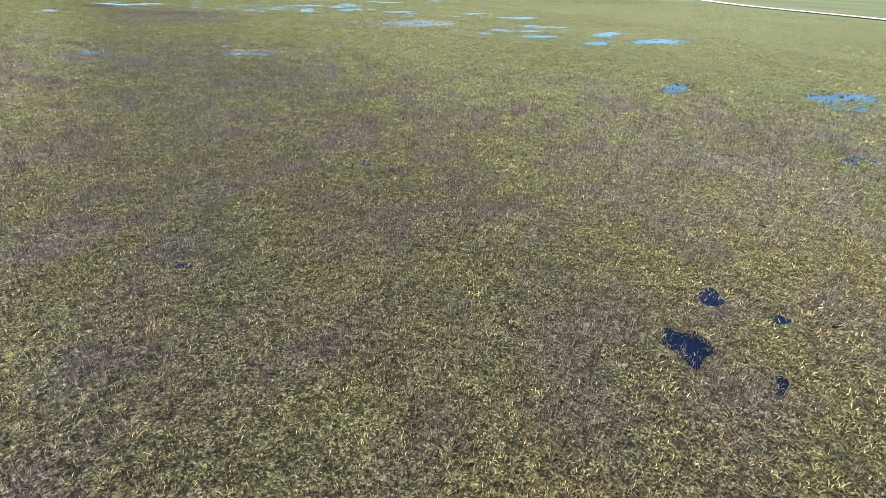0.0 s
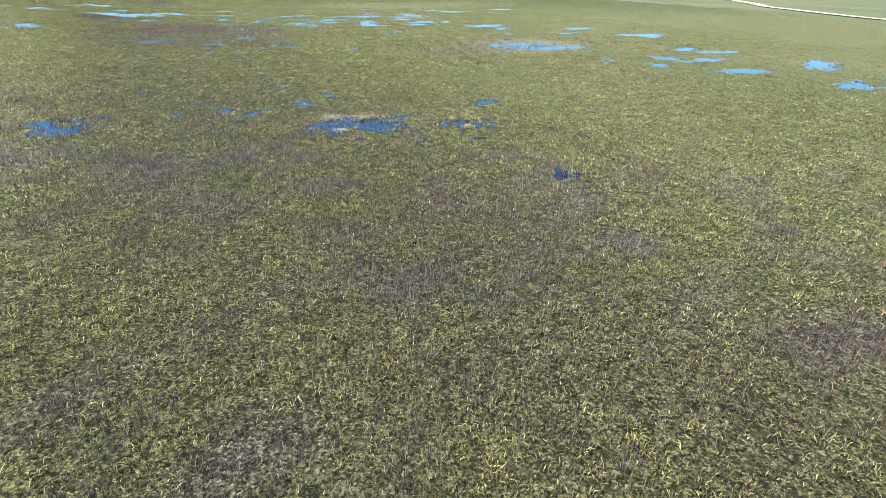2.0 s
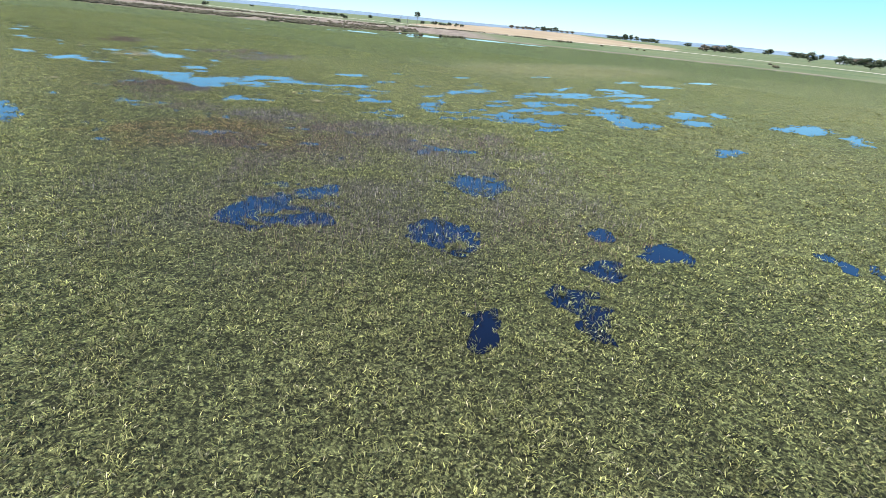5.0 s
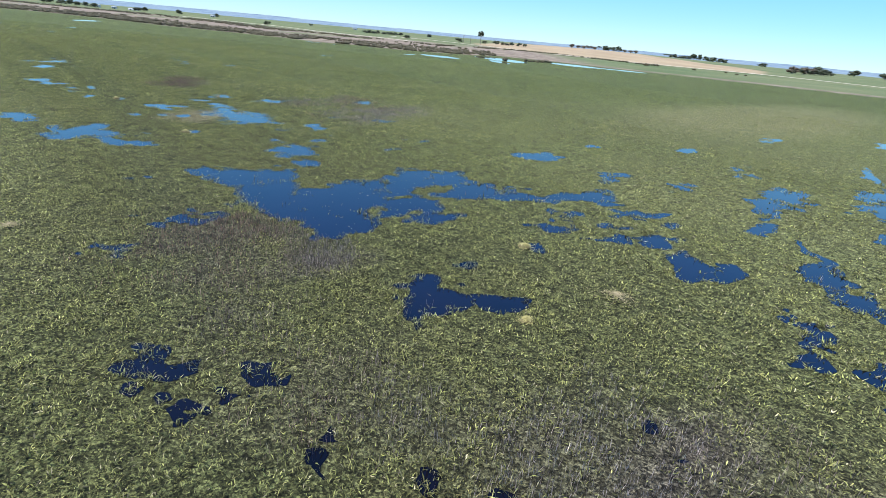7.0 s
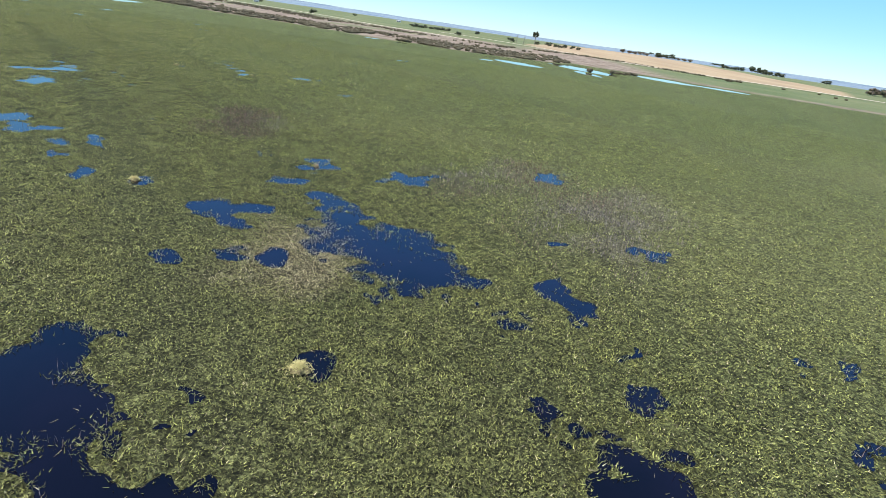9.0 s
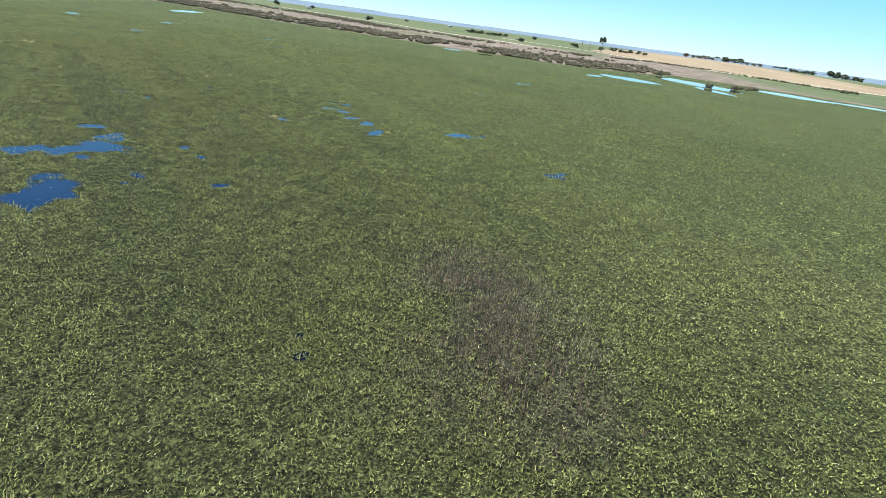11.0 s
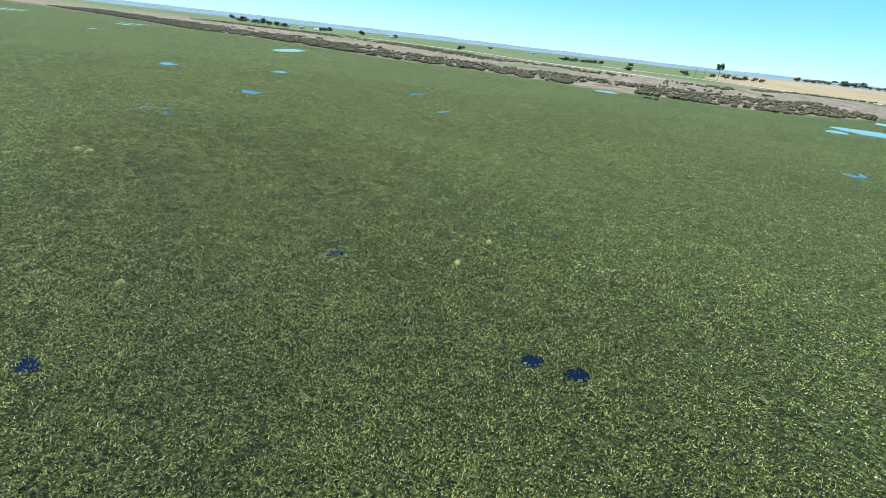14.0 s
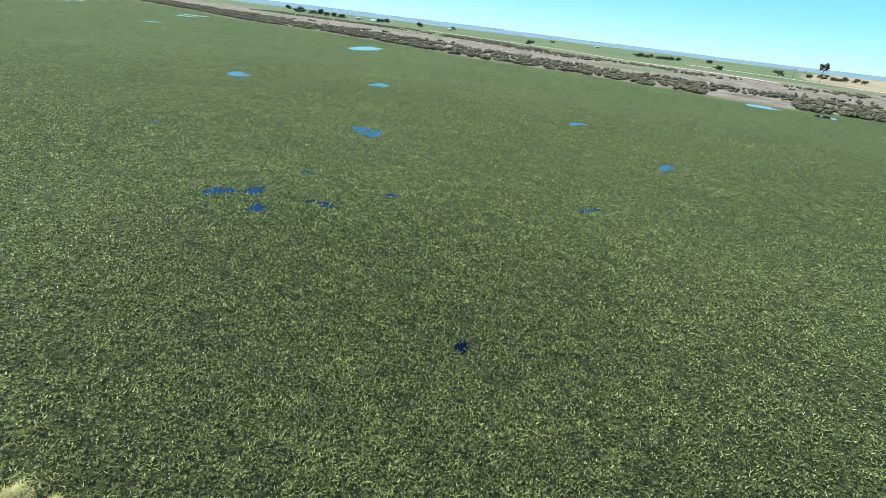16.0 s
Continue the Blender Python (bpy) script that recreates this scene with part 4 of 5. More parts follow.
def height(x, y):
    """The land's height outside the wet marsh."""
    inl = inland(x, y)
    z = 0.25 + 0.7 * smooth(inl, 0, 120) + 0.25 * grain(x, y, 90, 21) * smooth(inl, 10, 200)
    hill = np.exp(-(((x - 330) / 300) ** 2 + ((y - 1470) / 400) ** 2))
    z = z + 6.0 * hill * smooth(inl, 40, 300)
    r = np.hypot(x, y)
    return z - 3 * smooth(r, 1800, 4600)


# the stubble field: its near and far edge along x
FIELD = np.array([(-25, 960, 950), (15, 800, 1150), (57, 772, 1350), (111, 712, 1480), (160, 728, 1520), (235, 716, 1540), (276, 722, 1540), (330, 820, 1480), (384, 930, 940), (410, 950, 900)], float)


def rusty(x, y):
    """How far the reeds have browned: the south of the marsh and one broad patch further on."""
    south = 0.5 * smooth(y + 0.5 * x + 8 * grain(x, y, 12, 48), 64, 8)
    return np.maximum(south, smooth(np.hypot((x + 34) / 13, (y - 149.5) / 7.5) + 0.35 * grain(x, y, 3.0, 47), 1.15, 0.55))


def build_ground():
    xs = steps(-232, 122, 3.0, -4900, 4900, 1.06)
    ys = steps(-58, 402, 3.0, -4900, 4900, 1.026)
    X, Y = np.meshgrid(xs, ys)
    s, d = strip_coords(X, Y)
    D = closeness(s, d)
    cover = wide.read("cover", X, Y)
    sed = wide.read("sedge", X, Y)
    stw = wide.read("straw", X, Y)
    outside = (X < -600) | (X > 250) | (Y > 630) | (Y < -140)
    cover = np.where(outside, 1.0, cover)
    sed, stw = np.where(outside, 0, sed), np.where(outside, 0, stw)
    inl = inland(X, Y)
    lnd = smooth(inl + 6 * grain(X, Y, 11, 31), -5, 9)
    marsh_z = np.clip(0.32 * (cover - 0.62), -0.4, 0.22)
    bed = (X > near.x0) & (X < 125) & (Y > near.y0) & (Y < 405)
    marsh_z = np.where(bed, 0.03, marsh_z)
    wet = np.where((cover < 0.55) & ~bed, 1.0, 0.0) * np.where(inl > -8, 1.0, 0.0) * np.where(np.abs(X) < 240, 1, 0)
    z = marsh_z * (1 - lnd) + height(X, Y) * lnd
    z = np.where(wet > 0, -0.3, z)
    past = smooth(inl + 30 * grain(X, Y, 70, 33), 240, 320)
    past = np.maximum(past, 0.75 * smooth(grain(X, Y, 45, 38), 0.0, 0.5) * smooth(inl, 70, 120))
    past = np.maximum(past, smooth(inl + 12 * grain(X, Y, 30, 37), 12, 45) * smooth(X, 30, 75))
    past = np.maximum(past, smooth(X + 8 * grain(X, Y, 20, 34), 186, 196) * smooth(Y, 420, 380))
    gap = np.minimum(Y - np.interp(X, FIELD[:, 0], FIELD[:, 1]), np.interp(X, FIELD[:, 0], FIELD[:, 2]) - Y)
    field = smooth(gap + 5 * grain(X, Y, 60, 35), -4, 10)
    grn = smooth(Y - 0.35 * X + 12 * grain(X, Y, 26, 36), 165, 330)
    nx, ny = len(xs), len(ys)
    idx = np.arange(nx * ny).reshape(ny, nx)
    quads = np.stack([idx[:-1, :-1], idx[:-1, 1:], idx[1:, 1:], idx[1:, :-1]], -1).reshape(-1, 4)
    # the painted shade between blades grows stronger towards the strip's axis
    ob = link_mesh("ground", np.stack([X, Y, z], -1).reshape(-1, 3), quads, np.zeros((0, 3)), GROUND,
                   [("land", "FLOAT", lnd), ("reed_shade", "FLOAT", 0.25 * smooth(D, 140, 50) + 0.58 * smooth(D, 42, 14)), ("pasture", "FLOAT", past), ("stubble", "FLOAT", field), ("green", "FLOAT", grn), ("rust", "FLOAT", rusty(X, Y)),
                    ("sedge", "FLOAT", sed), ("straw", "FLOAT", np.clip(stw, 0, 1))])
    tagged(ob, "flat green reed marsh, mud shore, pasture and stubble", "ground", kind="structure")


build_ground()


def build_pools():
    """The water of the pools in the reeds: its outline follows the frayed edge of the cover."""
    f = WATER_LINE - near.cover
    a, b, c, d = f[:-1, :-1], f[:-1, 1:], f[1:, 1:], f[1:, :-1]
    full = (a > 0) & (b > 0) & (c > 0) & (d > 0)
    some = ((a > 0) | (b > 0) | (c > 0) | (d > 0)) & ~full
    h, verts, faces = near.step, [], []

    def face(points):
        faces.append(tuple(range(len(verts), len(verts) + len(points))))
        verts.extend(points)

    for j in np.nonzero(full.any(axis=1))[0]:
        row = np.concatenate([[0], full[j].astype(np.int8), [0]])
        turn = np.diff(row)
        for i0, i1 in zip(np.nonzero(turn == 1)[0], np.nonzero(turn == -1)[0]):
            x0, x1, y0 = near.x0 + i0 * h, near.x0 + i1 * h, near.y0 + j * h
            face([(x0, y0, POOL_LEVEL), (x1, y0, POOL_LEVEL), (x1, y0 + h, POOL_LEVEL), (x0, y0 + h, POOL_LEVEL)])
    for j, i in zip(*np.nonzero(some)):
        x0, y0 = near.x0 + i * h, near.y0 + j * h
        ring = ((x0, y0, f[j, i]), (x0 + h, y0, f[j, i + 1]), (x0 + h, y0 + h, f[j + 1, i + 1]), (x0, y0 + h, f[j + 1, i]))
        points = []
        for k in range(4):
            p, q = ring[k], ring[(k + 1) % 4]
            if p[2] > 0:
                points.append((p[0], p[1], POOL_LEVEL))
            if (p[2] > 0) != (q[2] > 0):
                u = p[2] / (p[2] - q[2])
                points.append((p[0] + (q[0] - p[0]) * u, p[1] + (q[1] - p[1]) * u, POOL_LEVEL))
        if len(points) > 2:
            face(points)
    me = bpy.data.meshes.new("water")
    me.from_pydata(verts, [], faces)
    me.materials.append(WATER)
    tagged(new("water", me), "dark still water of ragged pools among reeds", "water", kind="structure")


build_pools()


def sheet(name, points, material, label, category):
    me = bpy.data.meshes.new(name)
    me.from_pydata(points, [], [tuple(range(len(points)))])
    me.materials.append(material)
    return tagged(new(name, me), label, category, kind="structure")


sheet("water", [(-4000, -4000, 0), (600, -4000, 0), (600, 640, 0), (-4000, 640, 0)], WATER, "dark still water of the marsh pools", "water")


def ribbon(name, line, width, material, label, category, lift=0.45):
    """A strip of road laid over the land along a bent line."""
    p = np.array(line, float)
    n = 12 * (len(p) - 1) + 1
    t = np.linspace(0, len(p) - 1, n)
    q = np.stack([np.interp(t, np.arange(len(p)), p[:, k]) for k in (0, 1)], -1)
    for _ in range(6):
        q[1:-1] = (q[:-2] + 2 * q[1:-1] + q[2:]) / 4
    dirs = np.gradient(q, axis=0)
    dirs /= np.hypot(dirs[:, 0], dirs[:, 1])[:, None]
    nrm = np.stack([dirs[:, 1], -dirs[:, 0]], -1)
    rows = []
    for off in (-0.5, 0, 0.5):
        e = q + nrm * off * width * (1 + 0.12 * np.sin(t * 3.1 + off))[:, None]
        z = height(e[:, 0], e[:, 1]) + lift + (0.25 if off == 0 else 0.0)
        rows.append(np.column_stack([e, z]))
    v = np.concatenate(rows)
    quads = [(k * n + i, k * n + i + 1, (k + 1) * n + i + 1, (k + 1) * n + i) for k in (0, 1) for i in range(n - 1)]
    ob = link_mesh(name, v, np.array(quads)[:, ::-1], np.zeros((0, 3)), material)
    return tagged(ob, label, category, kind="structure")


ribbon("road", [(60, 735), (100, 715), (141, 708), (190, 716), (235, 700), (276, 682), (330, 640), (362, 580), (368, 520), (330, 445), (290, 380), (270, 300), (262, 150), (280, -50), (320, -400)],
       10, ROAD, "pale limestone farm road along the marsh", "road")
ribbon("track", [(-440, 960), (-330, 910), (-256, 865), (-214, 806), (-171, 776), (-136, 762), (-110, 738), (-86, 705)], 4.5, ROAD, "pale dirt track behind the shrubs", "track")
ribbon("track", [(-135, 925), (-101, 905), (-70, 900), (-42, 873), (-10, 850), (30, 800)], 4.5, ROAD, "pale dirt track towards the stubble field", "track")


def build_hills():
    """The range on the horizon, all round; distance haze is in its blue colour."""
    n = 480
    a = np.linspace(0, 2 * np.pi, n, endpoint=False)
    top = 17 + 1.6 * np.sin(3 * a + 1) + 2.4 * np.sin(7 * a) + 1.2 * np.sin(23 * a + 2) + 0.7 * np.sin(61 * a) + 0.4 * np.sin(143 * a)
    rows = []
    for r, f in ((2150, -0.1), (2900, 0.22), (3700, 0.42), (4500, 0.6), (4740, 1.0), (4860, -1.0)):
        rr = r * (1 + 0.012 * np.sin(11 * a + r))
        rows.append(np.column_stack([rr * np.cos(a), rr * np.sin(a), top * f]))
    v = np.concatenate(rows)
    i, j = np.arange(n), (np.arange(n) + 1) % n
    quads = np.concatenate([np.stack([k * n + i, k * n + j, (k + 1) * n + j, (k + 1) * n + i], -1) for k in range(5)])
    tagged(link_mesh("backdrop", v, quads[:, ::-1], np.zeros((0, 3)), HILLS), "low far hills and plain, distance haze in their colour", "hills", kind="structure")


build_hills()


# ---- reeds ----
GREEN = np.array((0.262, 0.280, 0.078))
LIME = np.array((0.35, 0.365, 0.115))
OLIVE = np.array((0.345, 0.275, 0.140))
BLUISH = np.array((0.232, 0.278, 0.098))
BROWN = np.array((0.28, 0.182, 0.138))
MAUVE = np.array((0.34, 0.285, 0.255))
RUST = np.array((0.36, 0.215, 0.10))
PALE = np.array((0.46, 0.41, 0.24))


def blades(name, x, y, z, tall, wide_, az, lean, droop, tint, label, category, bent):
    """Tapering leaves, one tint each, in one mesh; the near ones are widest at their bend."""
    n = len(x)
    ca, sa_ = np.cos(az), np.sin(az)
    twist = az + np.pi / 2 + rng.uniform(-0.7, 0.7, n)
    ct, st = np.cos(twist), np.sin(twist)
    vs = []
    for f, w in (((0.0, 0.0), (0.5, 1.0), (1.0, 0.0)) if bent else ((0.0, 1.0), (1.0, 0.0))):
        out = tall * (lean * f + droop * f * f * 0.9)
        up = tall * (f - droop * (0.95 if bent else 0.6) * f ** 3)
        cx, cy, cz = x + out * ca, y + out * sa_, z + up
        if w > 0:
            h = wide_ * w * 0.5
            vs.append(np.stack([cx - h * ct, cy - h * st, cz], -1))
            vs.append(np.stack([cx + h * ct, cy + h * st, cz], -1))
        else:
            vs.append(np.stack([cx, cy, cz], -1))
    k = len(vs)
    v = np.stack(vs, 1).reshape(-1, 3)
    b = (np.arange(n) * k)[:, None]
    quads = np.zeros((0, 4))
    tris = np.concatenate([b + np.array([[0, 2, 1]]), b + np.array([[1, 2, 3]])]) if bent else b + np.array([[0, 1, 2]])
    col = np.ones((n, k, 4), np.float32)
    col[:, :, :3] = tint[:, None, :]
    ob = link_mesh(name, v, quads, tris, REED, [("tint", "FLOAT_COLOR", col.reshape(-1, 4))])
    return tagged(ob, label, category, kind="stuff")


def scatter(d_lo, d_hi, density):
    """Random places of the strip whose closeness lies between the limits, evenly strewn."""
    left = -math.sqrt(max(d_hi ** 2 - 121, 0)) / 3.3 - 1
    right = math.sqrt(max(d_hi ** 2 - 121, 0)) / 1.05 + 1
    far = LENGTH + 8 + d_hi
    n = int(density * (far + 12) * (right - left))
    s, d = rng.uniform(-12, far, n), rng.uniform(left, right, n)
    D = closeness(s, d) * rng.uniform(0.9, 1.1, n)
    m = (D >= d_lo) & (D < d_hi)
    s, d = s[m], d[m]
    p, right_v = on_line(s)
    q = p + d[:, None] * right_v
    return q[:, 0], q[:, 1]


def plant(d_lo, d_hi, density, width, size, spread, bent=False):
    """The reeds of one zone of closeness: long bent leaves in the south, short dense ones in the north."""
    x, y = scatter(d_lo, d_hi, density * 1.12 / 6)
    south = smooth(y - 0.35 * x + 8 * grain(x, y, 15, 56), 225, 150)
    long_ones = rng.random(len(x)) < south
    grow(x[long_ones], y[long_ones], width, True, size, spread, 6, bent)
    x, y = scatter(d_lo, d_hi, density * (2.1 if bent else 1.42))
    south = smooth(y - 0.35 * x + 8 * grain(x, y, 15, 56), 225, 150)
    short_ones = rng.random(len(x)) > 0.96 * south
    grow(x[short_ones], y[short_ones], width * (1.08 if bent else 0.88), False, size * (0.74 if bent else 1.0), spread, 1, False)


def grow(x, y, width, old_stand, size, spread, tuft, bent):
    glow = np.exp(rng.normal(0, 0.22 if tuft > 1 else 0.1, len(x)))
    c = near.read("cover", x, y)
    sd, sw = near.read("sedge", x, y), near.read("straw", x, y)
    clump = 0.5 + 0.5 * grain(x, y, 0.75, 51)
    prob = smooth(c, 0.06, 0.5) * (0.62 + 0.38 * smooth(clump, 0.25, 0.6))
    sprig = (0.22 + 0.38 * smooth(y + 0.5 * x, 110, 60)) * smooth(grain(x, y, 0.9, 59) + 0.7 * grain(x, y, 0.3, 61), 0.45 - 0.5 * smooth(y + 0.5 * x, 110, 60), 0.95) * smooth(c, -0.7, 0.3)
    prob = np.maximum(np.maximum(prob, sprig), 0.6 * np.clip(sd, 0, 1) * smooth(grain(x, y, 1.1, 62) + 0.5 * clump, -0.5, 0.5))
    keep = rng.random(len(x)) < prob
    x, y, c, sd, sw, clump, glow = (np.repeat(v[keep], tuft) for v in (x, y, c, sd, sw, clump, glow))
    n = len(x)
    ox, oy = rng.normal(0, 1, (2, n)) * (0.035 + 1.3 * width)
    x, y = x + ox, y + oy
    r = rng.random(n)
    wet = smooth(c, 0.45, 0.1)
    brown = rng.random(n) < np.clip(sd * 0.9 + 0.2 * wet, 0, 0.92)
    pale = rng.random(n) < np.clip(0.085 * spread + 0.06 * wet + sw * 0.8, 0, 0.92)
    southern = smooth(y + 0.5 * x + 10 * grain(x, y, 18, 52), 110, 55)
    old = smooth(y - 0.35 * x + 10 * grain(x, y, 18, 52), 310, 80) * (0.5 + 0.5 * southern)
    lime = np.maximum(smooth(0.7 * grain(x, y, 5.0, 53) + 0.3 * grain(x, y, 1.6, 54), 0.15, 0.7), 0.9 * southern * smooth(sd, 0.3, 0.0))
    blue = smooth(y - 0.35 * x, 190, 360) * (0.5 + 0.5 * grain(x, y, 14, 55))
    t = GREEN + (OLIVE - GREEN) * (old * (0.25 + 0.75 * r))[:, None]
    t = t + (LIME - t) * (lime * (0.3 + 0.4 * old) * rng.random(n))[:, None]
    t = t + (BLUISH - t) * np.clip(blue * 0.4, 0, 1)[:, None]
    t = t * (1 + 0.09 * grain(x, y, 6.0, 57) + 0.07 * grain(x, y, 2.0, 58) + 0.46 * grain(x, y, 6.5 * width, 60) + 0.24 * grain(x, y, 16 * width, 63) + 0.22 * (y + 0.5 * x < 95) * grain(x, y, 1.8, 50))[:, None]
    rust = rusty(x, y) * smooth(grain(x, y, 2.4, 46) + 0.6 * grain(x, y, 0.8, 45), -0.9, 0.3) * (1 - 0.5 * (lime > 0.95))
    t = t + (RUST - t) * (rust * rng.uniform(0.4, 1.0, n))[:, None]
    t[brown] = (BROWN + (MAUVE - BROWN) * (smooth(grain(x, y, 9.0, 49), -0.4, 0.4) * (1 - 0.9 * rusty(x, y)))[:, None])[brown]
    t[pale] = PALE
    t = t * np.clip(np.exp(rng.normal(-0.1, spread, n)), 0.2, 2.0)[:, None] * (0.73 * glow * (1 - 0.08 * southern))[:, None]
    tall = (rng.uniform(0.07, 0.16, n) if old_stand else rng.uniform(0.05, 0.11, n)) * (0.75 + 0.4 * clump) * size * (1 + 0.5 * smooth(c, 0.75, 0.45))
    tall = np.where(brown, rng.uniform(0.2, 0.5, n), tall)
    stem = brown | (rng.random(n) < 0.06)
    droop = np.where(stem, rng.uniform(0.0, 0.25, n), rng.uniform(0.1, 0.8, n))
    lean = np.where(stem, rng.uniform(0.0, 0.2, n), rng.uniform(0.1, 1.0, n) if old_stand else rng.uniform(0.2, 1.2, n))
    tall, lean = tall * (1 + 0.35 * southern * old_stand), lean * (1 - 0.5 * southern * old_stand)
    az = np.arctan2(oy, ox) + rng.normal(0, 0.7, n)
    w = width * rng.uniform(0.7, 1.25, n) * np.where(brown, 0.45, 1.0) * (1 - 0.15 * southern)
    z = np.clip(0.3 * (c - 0.5), 0.04, 0.12)
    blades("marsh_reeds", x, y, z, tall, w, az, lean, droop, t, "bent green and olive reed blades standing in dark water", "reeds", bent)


plant(11, 16, 104, 0.034, 1.3, 0.66, True)
plant(16, 25, 68, 0.044, 1.3, 0.68, True)
plant(25, 42, 46, 0.078, 1.1, 0.70)
plant(42, 80, 17, 0.12, 1.2, 0.60)
plant(80, 170, 4.6, 0.17, 1.3, 0.38)


# ---- floating leaves on the open pools ----
def float_leaves():
    x, y = scatter(11, 60, 3.6)
    c = near.read("cover", x, y)
    keep = (c < 0.42) & (rng.random(len(x)) < 0.14)
    x, y = x[keep], y[keep]
    n = len(x)
    L, w, az = rng.uniform(0.05, 0.15, n), rng.uniform(0.008, 0.018, n), rng.uniform(0, 2 * np.pi, n)
    ca, sa_ = np.cos(az), np.sin(az)
    z = np.full(n, POOL_LEVEL + 0.008)
    v = np.stack([np.stack([x - L * ca - w * sa_, y - L * sa_ + w * ca, z], -1), np.stack([x - L * ca + w * sa_, y - L * sa_ - w * ca, z], -1),
                  np.stack([x + L * ca, y + L * sa_, z + 0.012], -1)], 1).reshape(-1, 3)
    tint = PALE * rng.uniform(0.5, 1.3, n)[:, None]
    col = np.ones((n, 3, 4), np.float32)
    col[:, :, :3] = tint[:, None, :]
    ob = link_mesh("floating_leaves", v, np.zeros((0, 4)), np.arange(n * 3).reshape(-1, 3), REED, [("tint", "FLOAT_COLOR", col.reshape(-1, 4))])
    tagged(ob, "pale dead leaves floating on the dark pools", "leaves", kind="stuff")


float_leaves()


# ---- straw nests and heaps ----
def part(name, bm, material, parent=None, label=""):
    me = bpy.data.meshes.new(name)
    bm.to_mesh(me)
    bm.free()
    for p in me.polygons:
        p.use_smooth = True
    me.materials.append(material)
    ob = new(name, me)
    ob.parent = parent
    if label:
        tagged(ob, label)
    return ob


def straw_strokes(bm, n, radius, top, seed, long=0.5, flat=0.5):
    """Loose stalks lying over a mound."""
    rnd = random.Random(seed)
    for _ in range(n):
        a, r = rnd.uniform(0, 2 * math.pi), radius * min(abs(rnd.gauss(0, 0.55)), 1.3)
        z = top * max(0.0, 1 - (r / radius) ** 2) + rnd.uniform(0.0, 0.04)
        c = Vector((r * math.cos(a), r * math.sin(a), z))
        az, tilt = rnd.uniform(0, 2 * math.pi), rnd.uniform(-0.35, 0.35) * flat
        L = rnd.uniform(0.4, 1.0) * long
        d = Vector((math.cos(az) * math.cos(tilt), math.sin(az) * math.cos(tilt), math.sin(tilt))) * L * 0.5
        side = Vector((-math.sin(az), math.cos(az), 0.3)) * rnd.uniform(0.005, 0.011)
        mid = c + Vector((0, 0, 0.03))
        p = [bm.verts.new(q) for q in (c - d, mid - side, c + d, mid + side)]
        bm.faces.new(p)


def nest(x, y, radius, top, seed, material=None, label=""):
    """A mound of heaped stalks with loose ones round it."""
    base = new("straw_nest")
    radius, top = radius * 1.05, top * 0.9
    base.location = (x, y, 0.0)
    bm = bmesh.new()
    bmesh.ops.create_icosphere(bm, subdivisions=3, radius=1.0)
    for v in bm.verts:
        k = 1 + 0.5 * noise.noise(v.co * 1.6 + Vector((seed, 0, 0))) + 0.3 * noise.noise(v.co * 5 + Vector((0, seed, 0)))
        v.co = Vector((v.co.x * radius * k, v.co.y * radius * 0.8 * k, max(v.co.z, -0.35) * top * 0.8 * k))
        if math.hypot(v.co.x, v.co.y) < radius * 0.4 and v.co.z > 0:
            v.co.z -= top * 0.3
    part("mound", bm, MOUND, base)
    bm = bmesh.new()
    straw_strokes(bm, 300, radius * 1.35, top * 0.85, seed, 0.5, 1.8)
    part("straw_rim", bm, material or NEST, base)
    tagged(base, label or "pale yellow straw nest mound in a cleared patch of marsh", "nest", "straw nests on the marsh")
    return base


def heap(x, y, radius, seed, n=260, material=None):
    """Washed-up dry stalks lying flat in a drift."""
    base = new("straw_heap")
    base.location = (x, y, 0.08)
    bm = bmesh.new()
    straw_strokes(bm, int(n * 1.3), radius, 0.16, seed, 0.6, 0.6)
    part("stalk_drift", bm, material or STRAW, base)
    base.children[0]["kind"] = "stuff"
    tagged(base, "drift of dry pale reed stalks beside open water", "straw heap", "drifts of dry stalks")


TUFT = "small pale straw tuft among green reeds"
nest(-85.5, 218.9, 0.32, 0.34, 1)
nest(-68.0, 202.0, 0.38, 0.36, 2)
nest(-115.4, 275.8, 0.42, 0.32, 3)
nest(-173.0, 303.0, 0.45, 0.34, 4)
nest(-171.9, 303.2, 0.34, 0.28, 5)
nest(-35.0, 177.8, 0.40, 0.28, 6)
nest(-36.0, 168.4, 0.26, 0.24, 7)
nest(16.1, 73.7, 0.44, 0.32, 8)
nest(-135.0, 300.8, 0.11, 0.24, 9, None, TUFT)
nest(-136.0, 296.2, 0.09, 0.24, 10, None, TUFT)
nest(-150.0, 285.2, 0.12, 0.24, 11, None, TUFT)
nest(-76.0, 228.9, 0.17, 0.24, 12, STRAW, "small brown straw mound in a dark pool")
nest(-102.9, 277.2, 0.14, 0.24, 13, None, "small pale straw tuft beside a pool")
heap(-30.9, 171.7, 0.9, 21, 200)
heap(4.8, 72.2, 1.15, 22)
heap(3.8, 76.8, 1.72, 23, 420)
heap(6.6, 76.7, 1.49, 24, 300)
heap(-16.0, 153.0, 0.5, 25, 90)
heap(-64.0, 173.6, 0.8, 26, 120)


